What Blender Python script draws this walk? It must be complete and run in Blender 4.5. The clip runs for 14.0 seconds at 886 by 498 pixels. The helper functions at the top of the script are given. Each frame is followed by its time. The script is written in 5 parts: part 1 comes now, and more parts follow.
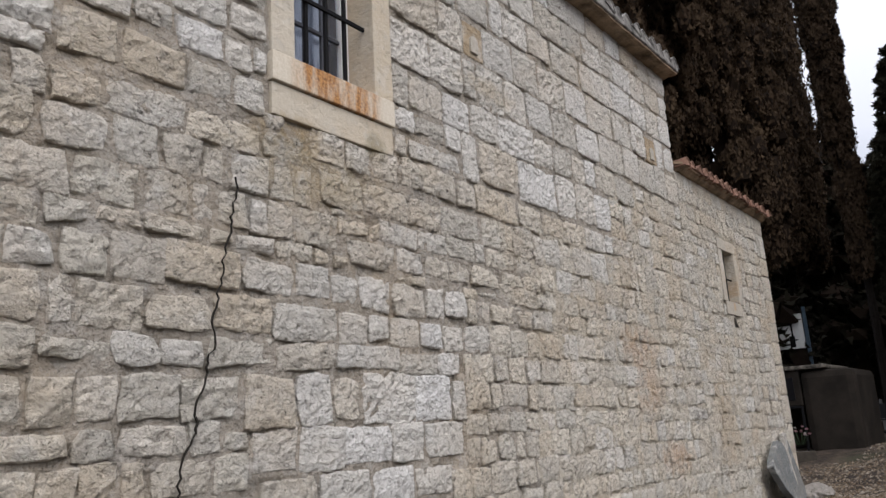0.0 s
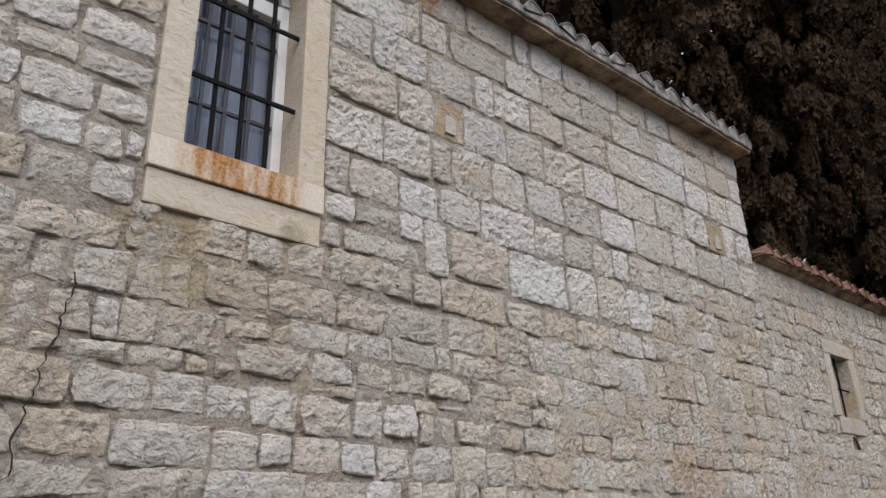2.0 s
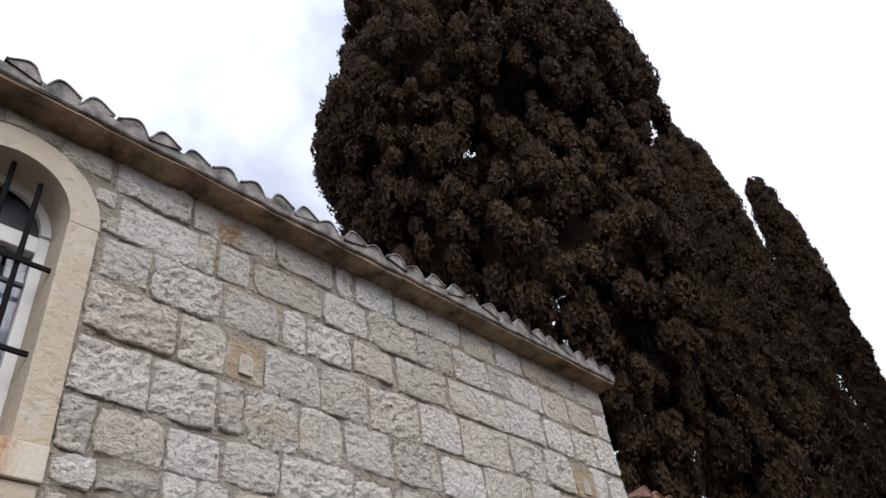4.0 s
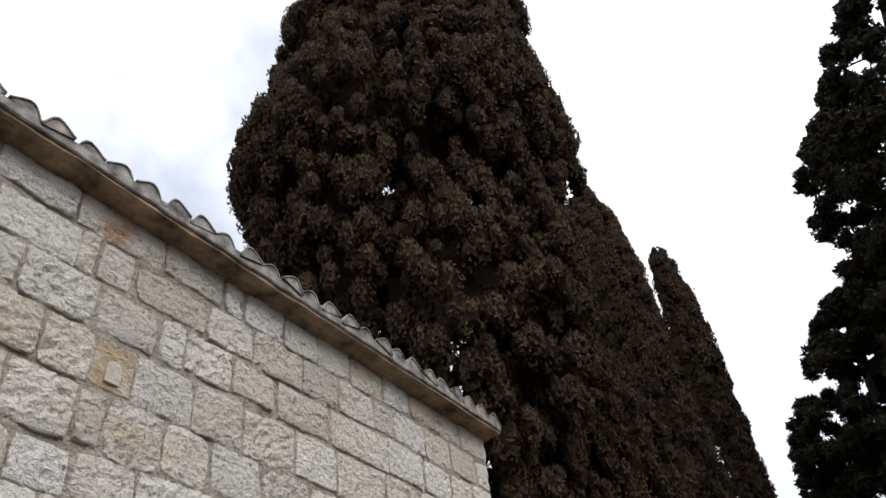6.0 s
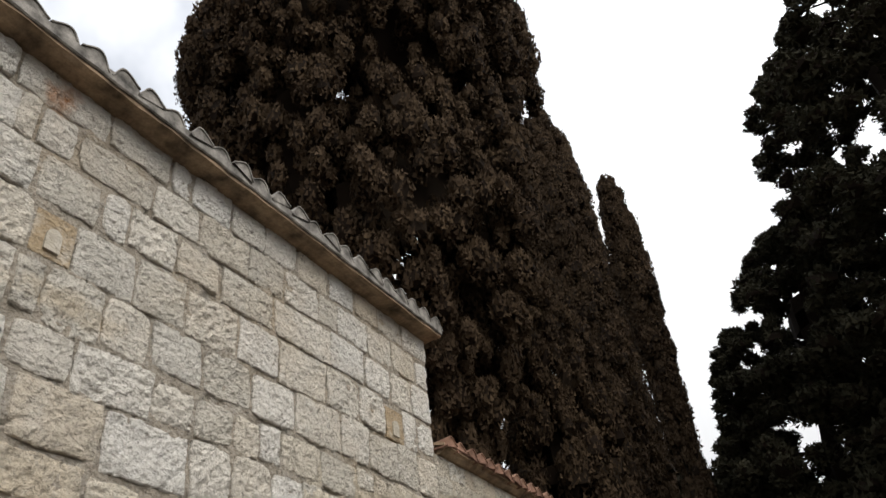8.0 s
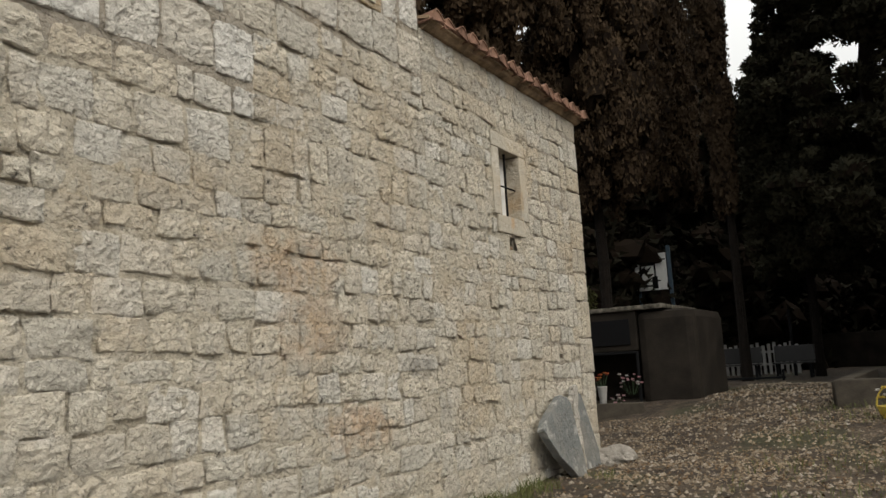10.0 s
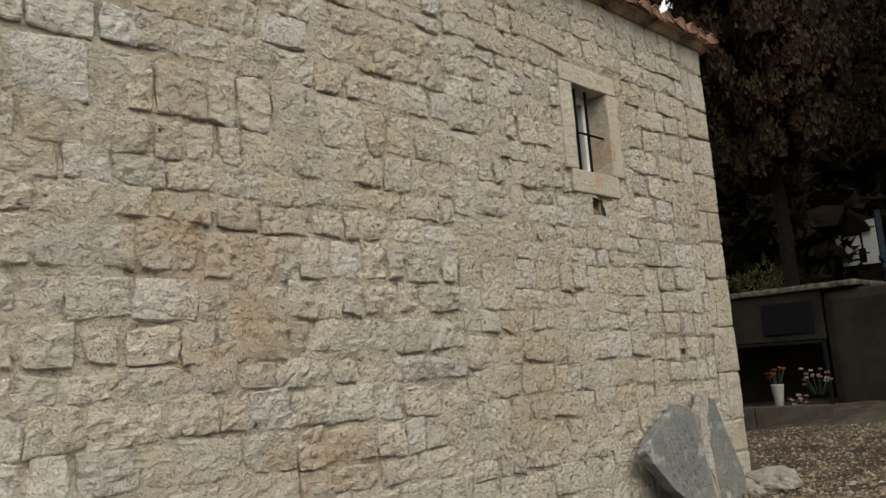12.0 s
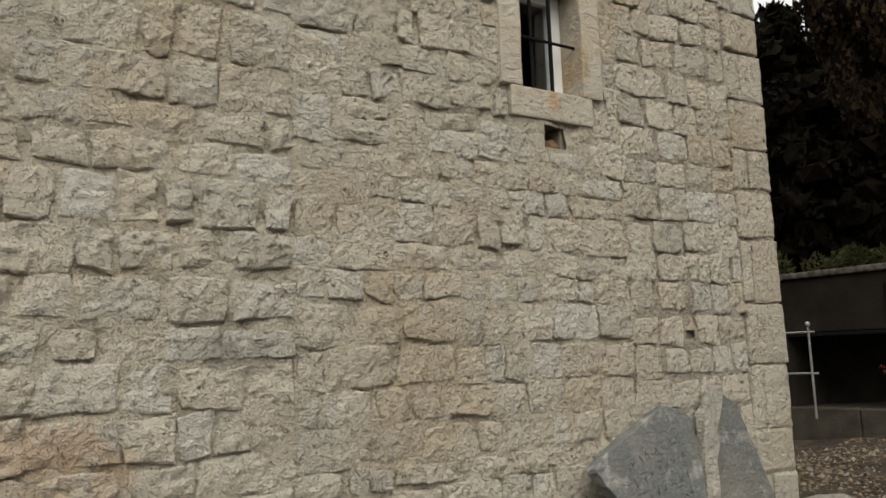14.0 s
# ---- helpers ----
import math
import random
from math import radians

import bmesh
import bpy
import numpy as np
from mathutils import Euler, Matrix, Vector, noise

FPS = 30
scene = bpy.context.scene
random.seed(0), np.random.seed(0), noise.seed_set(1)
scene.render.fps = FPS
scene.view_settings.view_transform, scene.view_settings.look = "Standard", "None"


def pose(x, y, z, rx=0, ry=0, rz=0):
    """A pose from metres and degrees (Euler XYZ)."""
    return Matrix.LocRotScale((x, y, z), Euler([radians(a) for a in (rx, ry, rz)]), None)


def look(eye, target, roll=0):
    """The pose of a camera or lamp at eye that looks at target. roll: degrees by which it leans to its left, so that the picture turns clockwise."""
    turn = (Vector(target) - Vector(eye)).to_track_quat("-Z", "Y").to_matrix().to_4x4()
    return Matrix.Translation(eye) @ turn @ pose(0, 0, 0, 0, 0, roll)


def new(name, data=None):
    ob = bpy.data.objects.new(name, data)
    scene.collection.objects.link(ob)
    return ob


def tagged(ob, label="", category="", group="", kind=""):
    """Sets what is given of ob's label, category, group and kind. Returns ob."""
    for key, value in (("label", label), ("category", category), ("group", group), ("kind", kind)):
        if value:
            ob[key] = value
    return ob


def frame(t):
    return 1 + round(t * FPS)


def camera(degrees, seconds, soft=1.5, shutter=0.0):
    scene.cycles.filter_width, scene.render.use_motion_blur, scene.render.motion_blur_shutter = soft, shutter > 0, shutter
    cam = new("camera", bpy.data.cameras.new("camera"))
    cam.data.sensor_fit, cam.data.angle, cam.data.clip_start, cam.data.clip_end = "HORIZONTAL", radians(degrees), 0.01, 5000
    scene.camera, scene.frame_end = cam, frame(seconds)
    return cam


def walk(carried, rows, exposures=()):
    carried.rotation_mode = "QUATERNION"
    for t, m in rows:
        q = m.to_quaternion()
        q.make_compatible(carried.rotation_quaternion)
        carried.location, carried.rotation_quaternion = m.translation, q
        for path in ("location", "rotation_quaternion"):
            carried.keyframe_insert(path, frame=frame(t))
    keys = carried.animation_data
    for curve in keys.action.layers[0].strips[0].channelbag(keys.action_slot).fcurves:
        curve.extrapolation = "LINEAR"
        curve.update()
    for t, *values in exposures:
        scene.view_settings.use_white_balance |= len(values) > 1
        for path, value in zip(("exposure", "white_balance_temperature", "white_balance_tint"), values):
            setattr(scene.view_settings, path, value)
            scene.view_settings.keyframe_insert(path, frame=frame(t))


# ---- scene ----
cam = camera(60.3, 14.0)
PATH = [
    (0, (-0.04, -0.002, 1.395), (-1.216, 1.548, 1.855), -3.4),
    (0.5, (0.182, 0.392, 1.413), (-1.08, 1.855, 1.93), -2.4),
    (1, (0.295, 0.827, 1.403), (-0.994, 2.274, 1.898), 0.1),
    (1.5, (0.364, 1.279, 1.454), (-0.943, 2.69, 2.002), -1.8),
    (2, (0.433, 1.66, 1.479), (-0.962, 2.876, 2.239), -1.5),
    (2.5, (0.388, 1.911, 1.566), (-0.995, 2.957, 2.562), -4.6),
    (3, (0.313, 2.194, 1.623), (-0.97, 3.205, 2.776), -7.1),
    (3.5, (0.324, 2.553, 1.65), (-0.84, 3.685, 2.818), -10.3),
    (4, (0.395, 2.74, 1.728), (-0.562, 3.919, 3.029), -9.5),
    (4.2, (0.428, 2.784, 1.75), (-0.431, 3.958, 3.122), -10.4),
    (6.3, (0.403, 2.878, 1.729), (-0.305, 4.165, 3.086), -9.3),
    (6.5, (0.403, 2.87, 1.728), (-0.279, 4.131, 3.123), -9.4),
    (7, (0.401, 2.852, 1.73), (-0.257, 4.099, 3.149), -8.8),
    (7.5, (0.347, 2.891, 1.713), (-0.349, 4.227, 3.029), -8.0),
    (8, (0.282, 2.945, 1.633), (-0.425, 4.406, 2.803), -7.2),
    (8.5, (0.246, 3.007, 1.575), (-0.443, 4.621, 2.535), -6.8),
    (9, (0.255, 3.156, 1.428), (-0.474, 4.928, 2.002), -4.4),
    (9.2, (0.272, 3.261, 1.366), (-0.479, 5.065, 1.794), -4.4),
    (11.3, (0.23, 5.406, 1.353), (-1.196, 6.781, 1.632), -3.9),
    (11.5, (0.22, 5.635, 1.369), (-1.212, 7.005, 1.634), -4.6),
    (12, (0.239, 6.196, 1.384), (-1.181, 7.568, 1.697), -4.0),
    (12.5, (0.233, 6.787, 1.391), (-1.269, 8.08, 1.661), -6.3),
    (13, (0.17, 7.361, 1.414), (-1.301, 8.699, 1.63), -5.2),
    (13.5, (0.207, 7.93, 1.387), (-1.359, 9.153, 1.619), -4.0),
    (14, (0.18, 8.559, 1.322), (-1.499, 9.61, 1.596), -2.0),
]
EXPOSURES = [(0.0, 0.34, 6150, 14), (4.0, 0.36, 6100, 14), (6.5, 0.42, 6400, 11), (9.0, 0.34, 6850, 8), (12.0, 0.28, 6950, 6), (14.0, 0.22, 6900, 6)]
walk(cam, [(t, look(eye, target, roll)) for t, eye, target, roll in PATH], EXPOSURES)

# ---- light ----
SUN_EL, SUN_AZ = 48.0, 112.0          # degrees above the horizon; clockwise from +y
world = bpy.data.worlds.new("sky")
world.use_nodes = True
scene.world = world
wn, wl = world.node_tree.nodes, world.node_tree.links
wn.clear()
w_out = wn.new("ShaderNodeOutputWorld")
w_bg = wn.new("ShaderNodeBackground")
w_sky = wn.new("ShaderNodeTexSky")
w_sky.sky_type = "NISHITA"
w_sky.sun_disc = False
w_sky.sun_elevation, w_sky.sun_rotation = radians(SUN_EL), radians(SUN_AZ)
w_sky.air_density, w_sky.dust_density = 1.0, 2.5
w_geo = wn.new("ShaderNodeTexCoord")
w_noise = wn.new("ShaderNodeTexNoise")
w_noise.inputs["Scale"].default_value, w_noise.inputs["Detail"].default_value = 1.6, 6.0
w_noise.inputs["Roughness"].default_value = 0.55
w_ramp = wn.new("ShaderNodeMapRange")
w_ramp.inputs["From Min"].default_value, w_ramp.inputs["From Max"].default_value = 0.35, 0.55
w_ramp.inputs["To Min"].default_value, w_ramp.inputs["To Max"].default_value = 0.35, 1.0
w_mix = wn.new("ShaderNodeMix")
w_mix.data_type = "RGBA"
w_mix.inputs["Factor"].default_value = 1.0
# cloud cover, brighter towards the zenith
w_sep = wn.new("ShaderNodeSeparateXYZ")
w_pow = wn.new("ShaderNodeMath")
w_pow.operation = "POWER"
w_pow.inputs[1].default_value = 1.3
w_pow.use_clamp = True
w_grad = wn.new("ShaderNodeMapRange")
w_grad.inputs["To Min"].default_value, w_grad.inputs["To Max"].default_value = 0.25, 1.0
w_cloud = wn.new("ShaderNodeVectorMath")
w_cloud.operation = "SCALE"
w_cloud.inputs[0].default_value = (17.0, 17.4, 18.2)
wl.new(w_geo.outputs["Generated"], w_sep.inputs[0])
wl.new(w_sep.outputs["Z"], w_pow.inputs[0])
wl.new(w_pow.outputs[0], w_grad.inputs["Value"])
wl.new(w_grad.outputs["Result"], w_cloud.inputs["Scale"])
wl.new(w_cloud.outputs["Vector"], w_mix.inputs["B"])
wl.new(w_geo.outputs["Generated"], w_noise.inputs["Vector"])
wl.new(w_noise.outputs["Fac"], w_ramp.inputs["Value"])
wl.new(w_ramp.outputs["Result"], w_mix.inputs["Factor"])
wl.new(w_sky.outputs["Color"], w_mix.inputs["A"])
wl.new(w_mix.outputs["Result"], w_bg.inputs["Color"])
w_bg.inputs["Strength"].default_value = 0.10
wl.new(w_bg.outputs["Background"], w_out.inputs["Surface"])

sun_data = bpy.data.lights.new("sun", "SUN")
sun_data.energy, sun_data.angle, sun_data.color = 1.85, radians(60), (1.0, 0.95, 0.87)
sun = new("sun", sun_data)
_e, _a = radians(SUN_EL), radians(SUN_AZ)
sun_way = Vector((math.sin(_a) * math.cos(_e), math.cos(_a) * math.cos(_e), math.sin(_e)))
sun.matrix_world = Matrix.Translation(sun_way * 60) @ sun_way.to_track_quat("Z", "Y").to_matrix().to_4x4()


# ---- materials ----
def mat_new(name):
    m = bpy.data.materials.new(name)
    m.use_nodes = True
    return m, m.node_tree.nodes, m.node_tree.links, m.node_tree.nodes["Principled BSDF"]


def noise_node(n, l, vec, scale, detail=4.0, rough=0.55, w=None):
    t = n.new("ShaderNodeTexNoise")
    t.inputs["Scale"].default_value, t.inputs["Detail"].default_value = scale, detail
    t.inputs["Roughness"].default_value = rough
    if vec is not None:
        l.new(vec, t.inputs["Vector"])
    return t.outputs["Fac"]


def mapped(n, l, fac, lo, hi, a=0.0, b=1.0):
    t = n.new("ShaderNodeMapRange")
    for k, v in (("From Min", lo), ("From Max", hi), ("To Min", a), ("To Max", b)):
        t.inputs[k].default_value = v
    l.new(fac, t.inputs["Value"])
    return t.outputs["Result"]


def mixed(n, l, fac, a, b, how="MIX"):
    t = n.new("ShaderNodeMix")
    t.data_type, t.blend_type = "RGBA", how
    for k, v in (("A", a), ("B", b)):
        if isinstance(v, tuple):
            t.inputs[k].default_value = (*v[:3], 1)
        else:
            l.new(v, t.inputs[k])
    if isinstance(fac, float):
        t.inputs["Factor"].default_value = fac
    else:
        l.new(fac, t.inputs["Factor"])
    return t.outputs["Result"]


def math_node(n, l, how, a, b):
    t = n.new("ShaderNodeMath")
    t.operation = how
    for i, v in enumerate((a, b)):
        if isinstance(v, (int, float)):
            t.inputs[i].default_value = v
        else:
            l.new(v, t.inputs[i])
    return t.outputs[0]


def bumped(n, l, bsdf, layers, strength=1.0):
    """layers: (height socket, metres of relief)"""
    last = None
    for height, depth in layers:
        b = n.new("ShaderNodeBump")
        b.inputs["Strength"].default_value, b.inputs["Distance"].default_value = strength, depth
        l.new(height, b.inputs["Height"])
        if last is not None:
            l.new(last, b.inputs["Normal"])
        last = b.outputs["Normal"]
    l.new(last, bsdf.inputs["Normal"])


def plain(name, color, rough=0.6, metal=0.0, var=0.15, scale=6.0, bump=0.002, fine=60.0):
    """A painted or natural surface: two scales of tone and fine relief."""
    m, n, l, p = mat_new(name)
    pos = n.new("ShaderNodeNewGeometry").outputs["Position"]
    a, b = noise_node(n, l, pos, scale, 5), noise_node(n, l, pos, fine, 3)
    dark = tuple(c * (1 - var * 1.6) for c in color)
    light = tuple(min(1, c * (1 + var)) for c in color)
    c1 = mixed(n, l, mapped(n, l, a, 0.3, 0.7), dark, light)
    c2 = mixed(n, l, mapped(n, l, b, 0.35, 0.65, 0, 0.5), c1, mixed(n, l, 0.5, c1, dark))
    l.new(c2, p.inputs["Base Color"])
    l.new(mapped(n, l, a, 0.3, 0.7, max(0, rough - 0.08), min(1, rough + 0.08)), p.inputs["Roughness"])
    p.inputs["Metallic"].default_value = metal
    if rough > 0.8:
        p.inputs["Specular IOR Level"].default_value = 0.15
    if bump:
        bumped(n, l, p, [(a, bump * 2), (b, bump)])
    return m


# rust, ochre and damp stains on the church wall: y, z, half width, half height, colour, strength
STAINS = [(5.03, 5.88, 0.14, 0.17, (0.36, 0.15, 0.05), 0.95), (3.08, 3.27, 0.30, 0.13, (0.34, 0.25, 0.13), 0.9), (3.85, 3.38, 0.10, 0.12, (0.27, 0.23, 0.15), 0.85), (11.76, 2.95, 0.05, 0.10, (0.46, 0.28, 0.13), 0.8), (12.05, 3.2, 0.05, 0.2, (0.36, 0.25, 0.14), 0.7),
          (8.10, 2.15, 0.55, 0.24, (0.52, 0.34, 0.20), 0.6), (8.2, 1.68, 0.4, 0.24, (0.54, 0.36, 0.22), 0.55), (8.8, 0.90, 0.45, 0.2, (0.54, 0.33, 0.18), 0.6),
          (9.78, 1.38, 0.28, 0.12, (0.17, 0.16, 0.15), 0.6), (3.2, 3.05, 0.7, 0.22, (0.50, 0.40, 0.24), 0.45), (5.4, 4.35, 0.5, 0.10, (0.50, 0.37, 0.20), 0.4)]


def stone_mat(name, tones, per_island, ochre=0.35, grey=0.3, relief=1.0, relief_shade=1.0):
    """Rough limestone; each stone takes its own tone, with ochre stains, grey lichen and the pits' shade put into the
    colour.
    """
    m, n, l, p = mat_new(name)
    geo = n.new("ShaderNodeNewGeometry")
    pos = geo.outputs["Position"]
    rnd = geo.outputs["Random Per Island"] if per_island else n.new("ShaderNodeObjectInfo").outputs["Random"]
    ramp = n.new("ShaderNodeValToRGB")
    ramp.color_ramp.interpolation = "LINEAR"
    els = ramp.color_ramp.elements
    els[0].position, els[0].color = 0.0, (*tones[0], 1)
    els[1].position, els[1].color = 1.0, (*tones[-1], 1)
    for i, c in enumerate(tones[1:-1], 1):
        e = els.new(i / (len(tones) - 1))
        e.color = (*c, 1)
    l.new(rnd, ramp.inputs["Fac"])
    big = noise_node(n, l, pos, 0.9, 5, 0.6)
    mid = noise_node(n, l, pos, 5.0, 6, 0.62)
    fine = noise_node(n, l, pos, 34.0, 6, 0.7)
    grit = noise_node(n, l, pos, 120.0, 3, 0.6)
    spot = noise_node(n, l, pos, 13.0, 5, 0.7)
    col = mixed(n, l, mapped(n, l, big, 0.50, 0.68, 0, ochre), ramp.outputs["Color"], (0.50, 0.37, 0.22))
    sep = n.new("ShaderNodeSeparateXYZ")
    l.new(pos, sep.inputs[0])
    for sy, sz, ry, rz, tone, amount in STAINS:
        a = math_node(n, l, "DIVIDE", math_node(n, l, "SUBTRACT", sep.outputs["Y"], sy), ry)
        b = math_node(n, l, "DIVIDE", math_node(n, l, "SUBTRACT", sep.outputs["Z"], sz), rz)
        d = math_node(n, l, "ADD", math_node(n, l, "MULTIPLY", a, a), math_node(n, l, "MULTIPLY", b, b))
        d = math_node(n, l, "ADD", d, mapped(n, l, mid, 0.3, 0.7, -0.9, 1.3))
        col = mixed(n, l, mapped(n, l, d, 0.0, 1.6, amount, 0.0), col, tone)
    col = mixed(n, l, mapped(n, l, mid, 0.54, 0.70, 0, grey), col, (0.36, 0.35, 0.33))
    col = mixed(n, l, mapped(n, l, mid, 0.26, 0.44, 0.5, 0), col, (0.66, 0.64, 0.60))
    flake = n.new("ShaderNodeTexNoise")             # hacked flakes, longer than high
    flake.inputs["Scale"].default_value, flake.inputs["Detail"].default_value = 17.0, 4.0
    flake.inputs["Roughness"].default_value, flake.inputs["Distortion"].default_value = 0.6, 0.9
    long_way = n.new("ShaderNodeMapping")
    long_way.inputs["Scale"].default_value = (1.0, 0.75, 1.25)
    l.new(pos, long_way.inputs["Vector"])
    l.new(long_way.outputs["Vector"], flake.inputs["Vector"])
    flake = flake.outputs["Fac"]
    col = mixed(n, l, mapped(n, l, fine, 0.50, 0.72, 0, 0.25 * relief_shade), col, (0.70, 0.68, 0.63))
    # flake hollows and pits darkened in colour to carry their shade
    col = mixed(n, l, mapped(n, l, flake, 0.30, 0.42, 0.65 * relief_shade, 0), col, (0.20, 0.175, 0.14))
    col = mixed(n, l, mapped(n, l, fine, 0.26, 0.42, 0.35 * relief_shade, 0), col, (0.20, 0.18, 0.15))
    col = mixed(n, l, mapped(n, l, spot, 0.29, 0.37, 0.85 * relief_shade, 0), col, (0.09, 0.08, 0.065))
    l.new(col, p.inputs["Base Color"])
    p.inputs["Roughness"].default_value = 0.92
    p.inputs["Specular IOR Level"].default_value = 0.25
    chip = n.new("ShaderNodeTexVoronoi")
    chip.inputs["Scale"].default_value = 15.0
    l.new(pos, chip.inputs["Vector"])
    bumped(n, l, p, [(mid, 0.045 * relief), (chip.outputs["Distance"], 0.018 * relief), (flake, 0.060 * relief), (spot, 0.025 * relief), (fine, 0.018 * relief), (grit, 0.003 * relief)])
    return m


TONES_HIGH = [(0.60, 0.55, 0.465), (0.73, 0.71, 0.67), (0.63, 0.57, 0.475), (0.78, 0.765, 0.73), (0.53, 0.495, 0.43), (0.71, 0.68, 0.62), (0.58, 0.51, 0.41)]
TONES_LOW = [(0.64, 0.575, 0.47), (0.58, 0.53, 0.45), (0.71, 0.645, 0.535), (0.62, 0.54, 0.425), (0.72, 0.685, 0.62), (0.58, 0.54, 0.465), (0.67, 0.62, 0.525)]
M_STONE_HI = stone_mat("limestone_hewn", TONES_HIGH, False, 0.25, 0.28)
M_STONE_HI_J = stone_mat("limestone_hewn_joined", TONES_HIGH, True, 0.25, 0.28)
M_STONE_LO = stone_mat("limestone_rubble", TONES_LOW, False, 0.4, 0.35, 1.25, 1.15)
M_STONE_LO_J = stone_mat("limestone_rubble_joined", TONES_LOW, True, 0.4, 0.35, 1.25, 1.15)
M_MORTAR = stone_mat("lime_mortar", [(0.39, 0.345, 0.285), (0.39, 0.345, 0.285)], False, 0.35, 0.45, 1.0, 1.2)
M_WASH = stone_mat("smeared_lime", [(0.57, 0.51, 0.41), (0.57, 0.51, 0.41)], False, 0.4, 0.35, 1.2, 1.1)
M_BACK = plain("rubble_core", (0.34, 0.31, 0.26), 0.95, 0, 0.2, 3, 0.01)
M_DRESSED = stone_mat("dressed_limestone", [(0.49, 0.43, 0.335), (0.53, 0.475, 0.385), (0.47, 0.405, 0.31)], False, 0.4, 0.35, 0.16, 0.55)
M_SURROUND = stone_mat("weathered_surround", [(0.43, 0.39, 0.32), (0.46, 0.42, 0.355), (0.41, 0.365, 0.295)], False, 0.4, 0.45, 0.3, 0.8)
M_CARVED = stone_mat("carved_block", [(0.36, 0.275, 0.175), (0.40, 0.31, 0.20)], False, 0.5, 0.2, 0.6)
M_CEMENT = plain("cement_bed", (0.36, 0.265, 0.18), 0.95, 0, 0.5, 4, 0.006, 45)
M_TILE_GREY = plain("weathered_tile", (0.27, 0.255, 0.235), 0.9, 0, 0.5, 7, 0.004, 70)
M_TILE_RED = plain("terracotta_tile", (0.25, 0.145, 0.105), 0.85, 0, 0.35, 7, 0.003, 60)
M_IRON = plain("black_iron", (0.008, 0.008, 0.009), 0.86, 0.0, 0.2, 20, 0.001)
M_WHITE = plain("white_frame", (0.74, 0.74, 0.73), 0.45, 0, 0.06, 8, 0.0006)
M_MUNTIN = plain("blue_grey_muntin", (0.045, 0.05, 0.065), 0.5, 0, 0.15, 12, 0.0006)
# concrete tone lowered far enough to hold the shade under the trees
M_CONCRETE = plain("stained_shaded_concrete", (0.027, 0.022, 0.0175), 0.9, 0, 0.35, 2.2, 0.006, 40)
M_KERB = plain("kerb_stone", (0.070, 0.060, 0.048), 0.9, 0, 0.25, 5, 0.005, 50)
M_LIMED = plain("lime_streaked_slab", (0.15, 0.135, 0.112), 0.9, 0, 0.55, 9, 0.006, 40)
M_GRANITE = plain("dark_granite", (0.006, 0.006, 0.007), 0.85, 0, 0.2, 20, 0)
M_SLABGREY = stone_mat("grey_slab", [(0.12, 0.128, 0.128), (0.14, 0.146, 0.143)], False, 0.12, 0.25, 0.25, 0.5)
M_BREAK = stone_mat("broken_stone", [(0.40, 0.375, 0.335), (0.40, 0.375, 0.335)], False, 0.3, 0.3, 0.8)
M_BARK = plain("bark", (0.013, 0.010, 0.008), 0.95, 0, 0.3, 8, 0.02, 30)
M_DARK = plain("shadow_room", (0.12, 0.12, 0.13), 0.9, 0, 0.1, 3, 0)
M_STEEL = plain("galvanised_steel", (0.45, 0.45, 0.44), 0.45, 0.6, 0.15, 15, 0.0008)
M_BLUEPOST = plain("blue_painted_post", (0.05, 0.085, 0.12), 0.5, 0.2, 0.15, 8, 0.0006)
M_BENCH = plain("black_bench", (0.02, 0.019, 0.019), 0.5, 0, 0.2, 9, 0.001)
M_ROCK = stone_mat("loose_rock", [(0.33, 0.305, 0.265), (0.37, 0.35, 0.31), (0.29, 0.265, 0.235)], True, 0.2, 0.3, 0.7)


def rust_sill():
    """Dressed limestone with rust run down from the bars."""
    m, n, l, p = mat_new("rusty_sill")
    pos = n.new("ShaderNodeNewGeometry").outputs["Position"]
    mp = n.new("ShaderNodeMapping")
    mp.inputs["Scale"].default_value = (1.0, 3.4, 0.8)
    l.new(pos, mp.inputs["Vector"])
    streak = noise_node(n, l, mp.outputs["Vector"], 2.2, 6, 0.65)
    fine = noise_node(n, l, pos, 45, 4, 0.6)
    sep = n.new("ShaderNodeSeparateXYZ")
    l.new(pos, sep.inputs[0])
    side = math_node(n, l, "ABSOLUTE", math_node(n, l, "SUBTRACT", sep.outputs["Y"], 3.47), 0)
    inside = mapped(n, l, side, 0.33, 0.45, 1.0, 0.0)
    rust = math_node(n, l, "MULTIPLY", mapped(n, l, streak, 0.34, 0.54, 0.12, 1.0), inside)
    col = mixed(n, l, mapped(n, l, fine, 0.35, 0.65), (0.56, 0.49, 0.38), (0.64, 0.58, 0.48))
    deep = mixed(n, l, mapped(n, l, fine, 0.35, 0.6), (0.17, 0.065, 0.02), (0.46, 0.22, 0.06))
    l.new(mixed(n, l, math_node(n, l, "MULTIPLY", rust, 0.95), col, deep), p.inputs["Base Color"])
    p.inputs["Roughness"].default_value = 0.9
    bumped(n, l, p, [(streak, 0.006), (fine, 0.004)])
    return m


M_RUST = rust_sill()


def window_glass():
    m, n, l, p = mat_new("window_glass")
    p.inputs["Base Color"].default_value = (0.80, 0.86, 0.95, 1)
    p.inputs["Roughness"].default_value = 0.03
    p.inputs["Transmission Weight"].default_value = 1.0
    p.inputs["IOR"].default_value = 1.5
    pos = n.new("ShaderNodeNewGeometry").outputs["Position"]
    bumped(n, l, p, [(noise_node(n, l, pos, 3.0, 2), 0.003)])
    return m


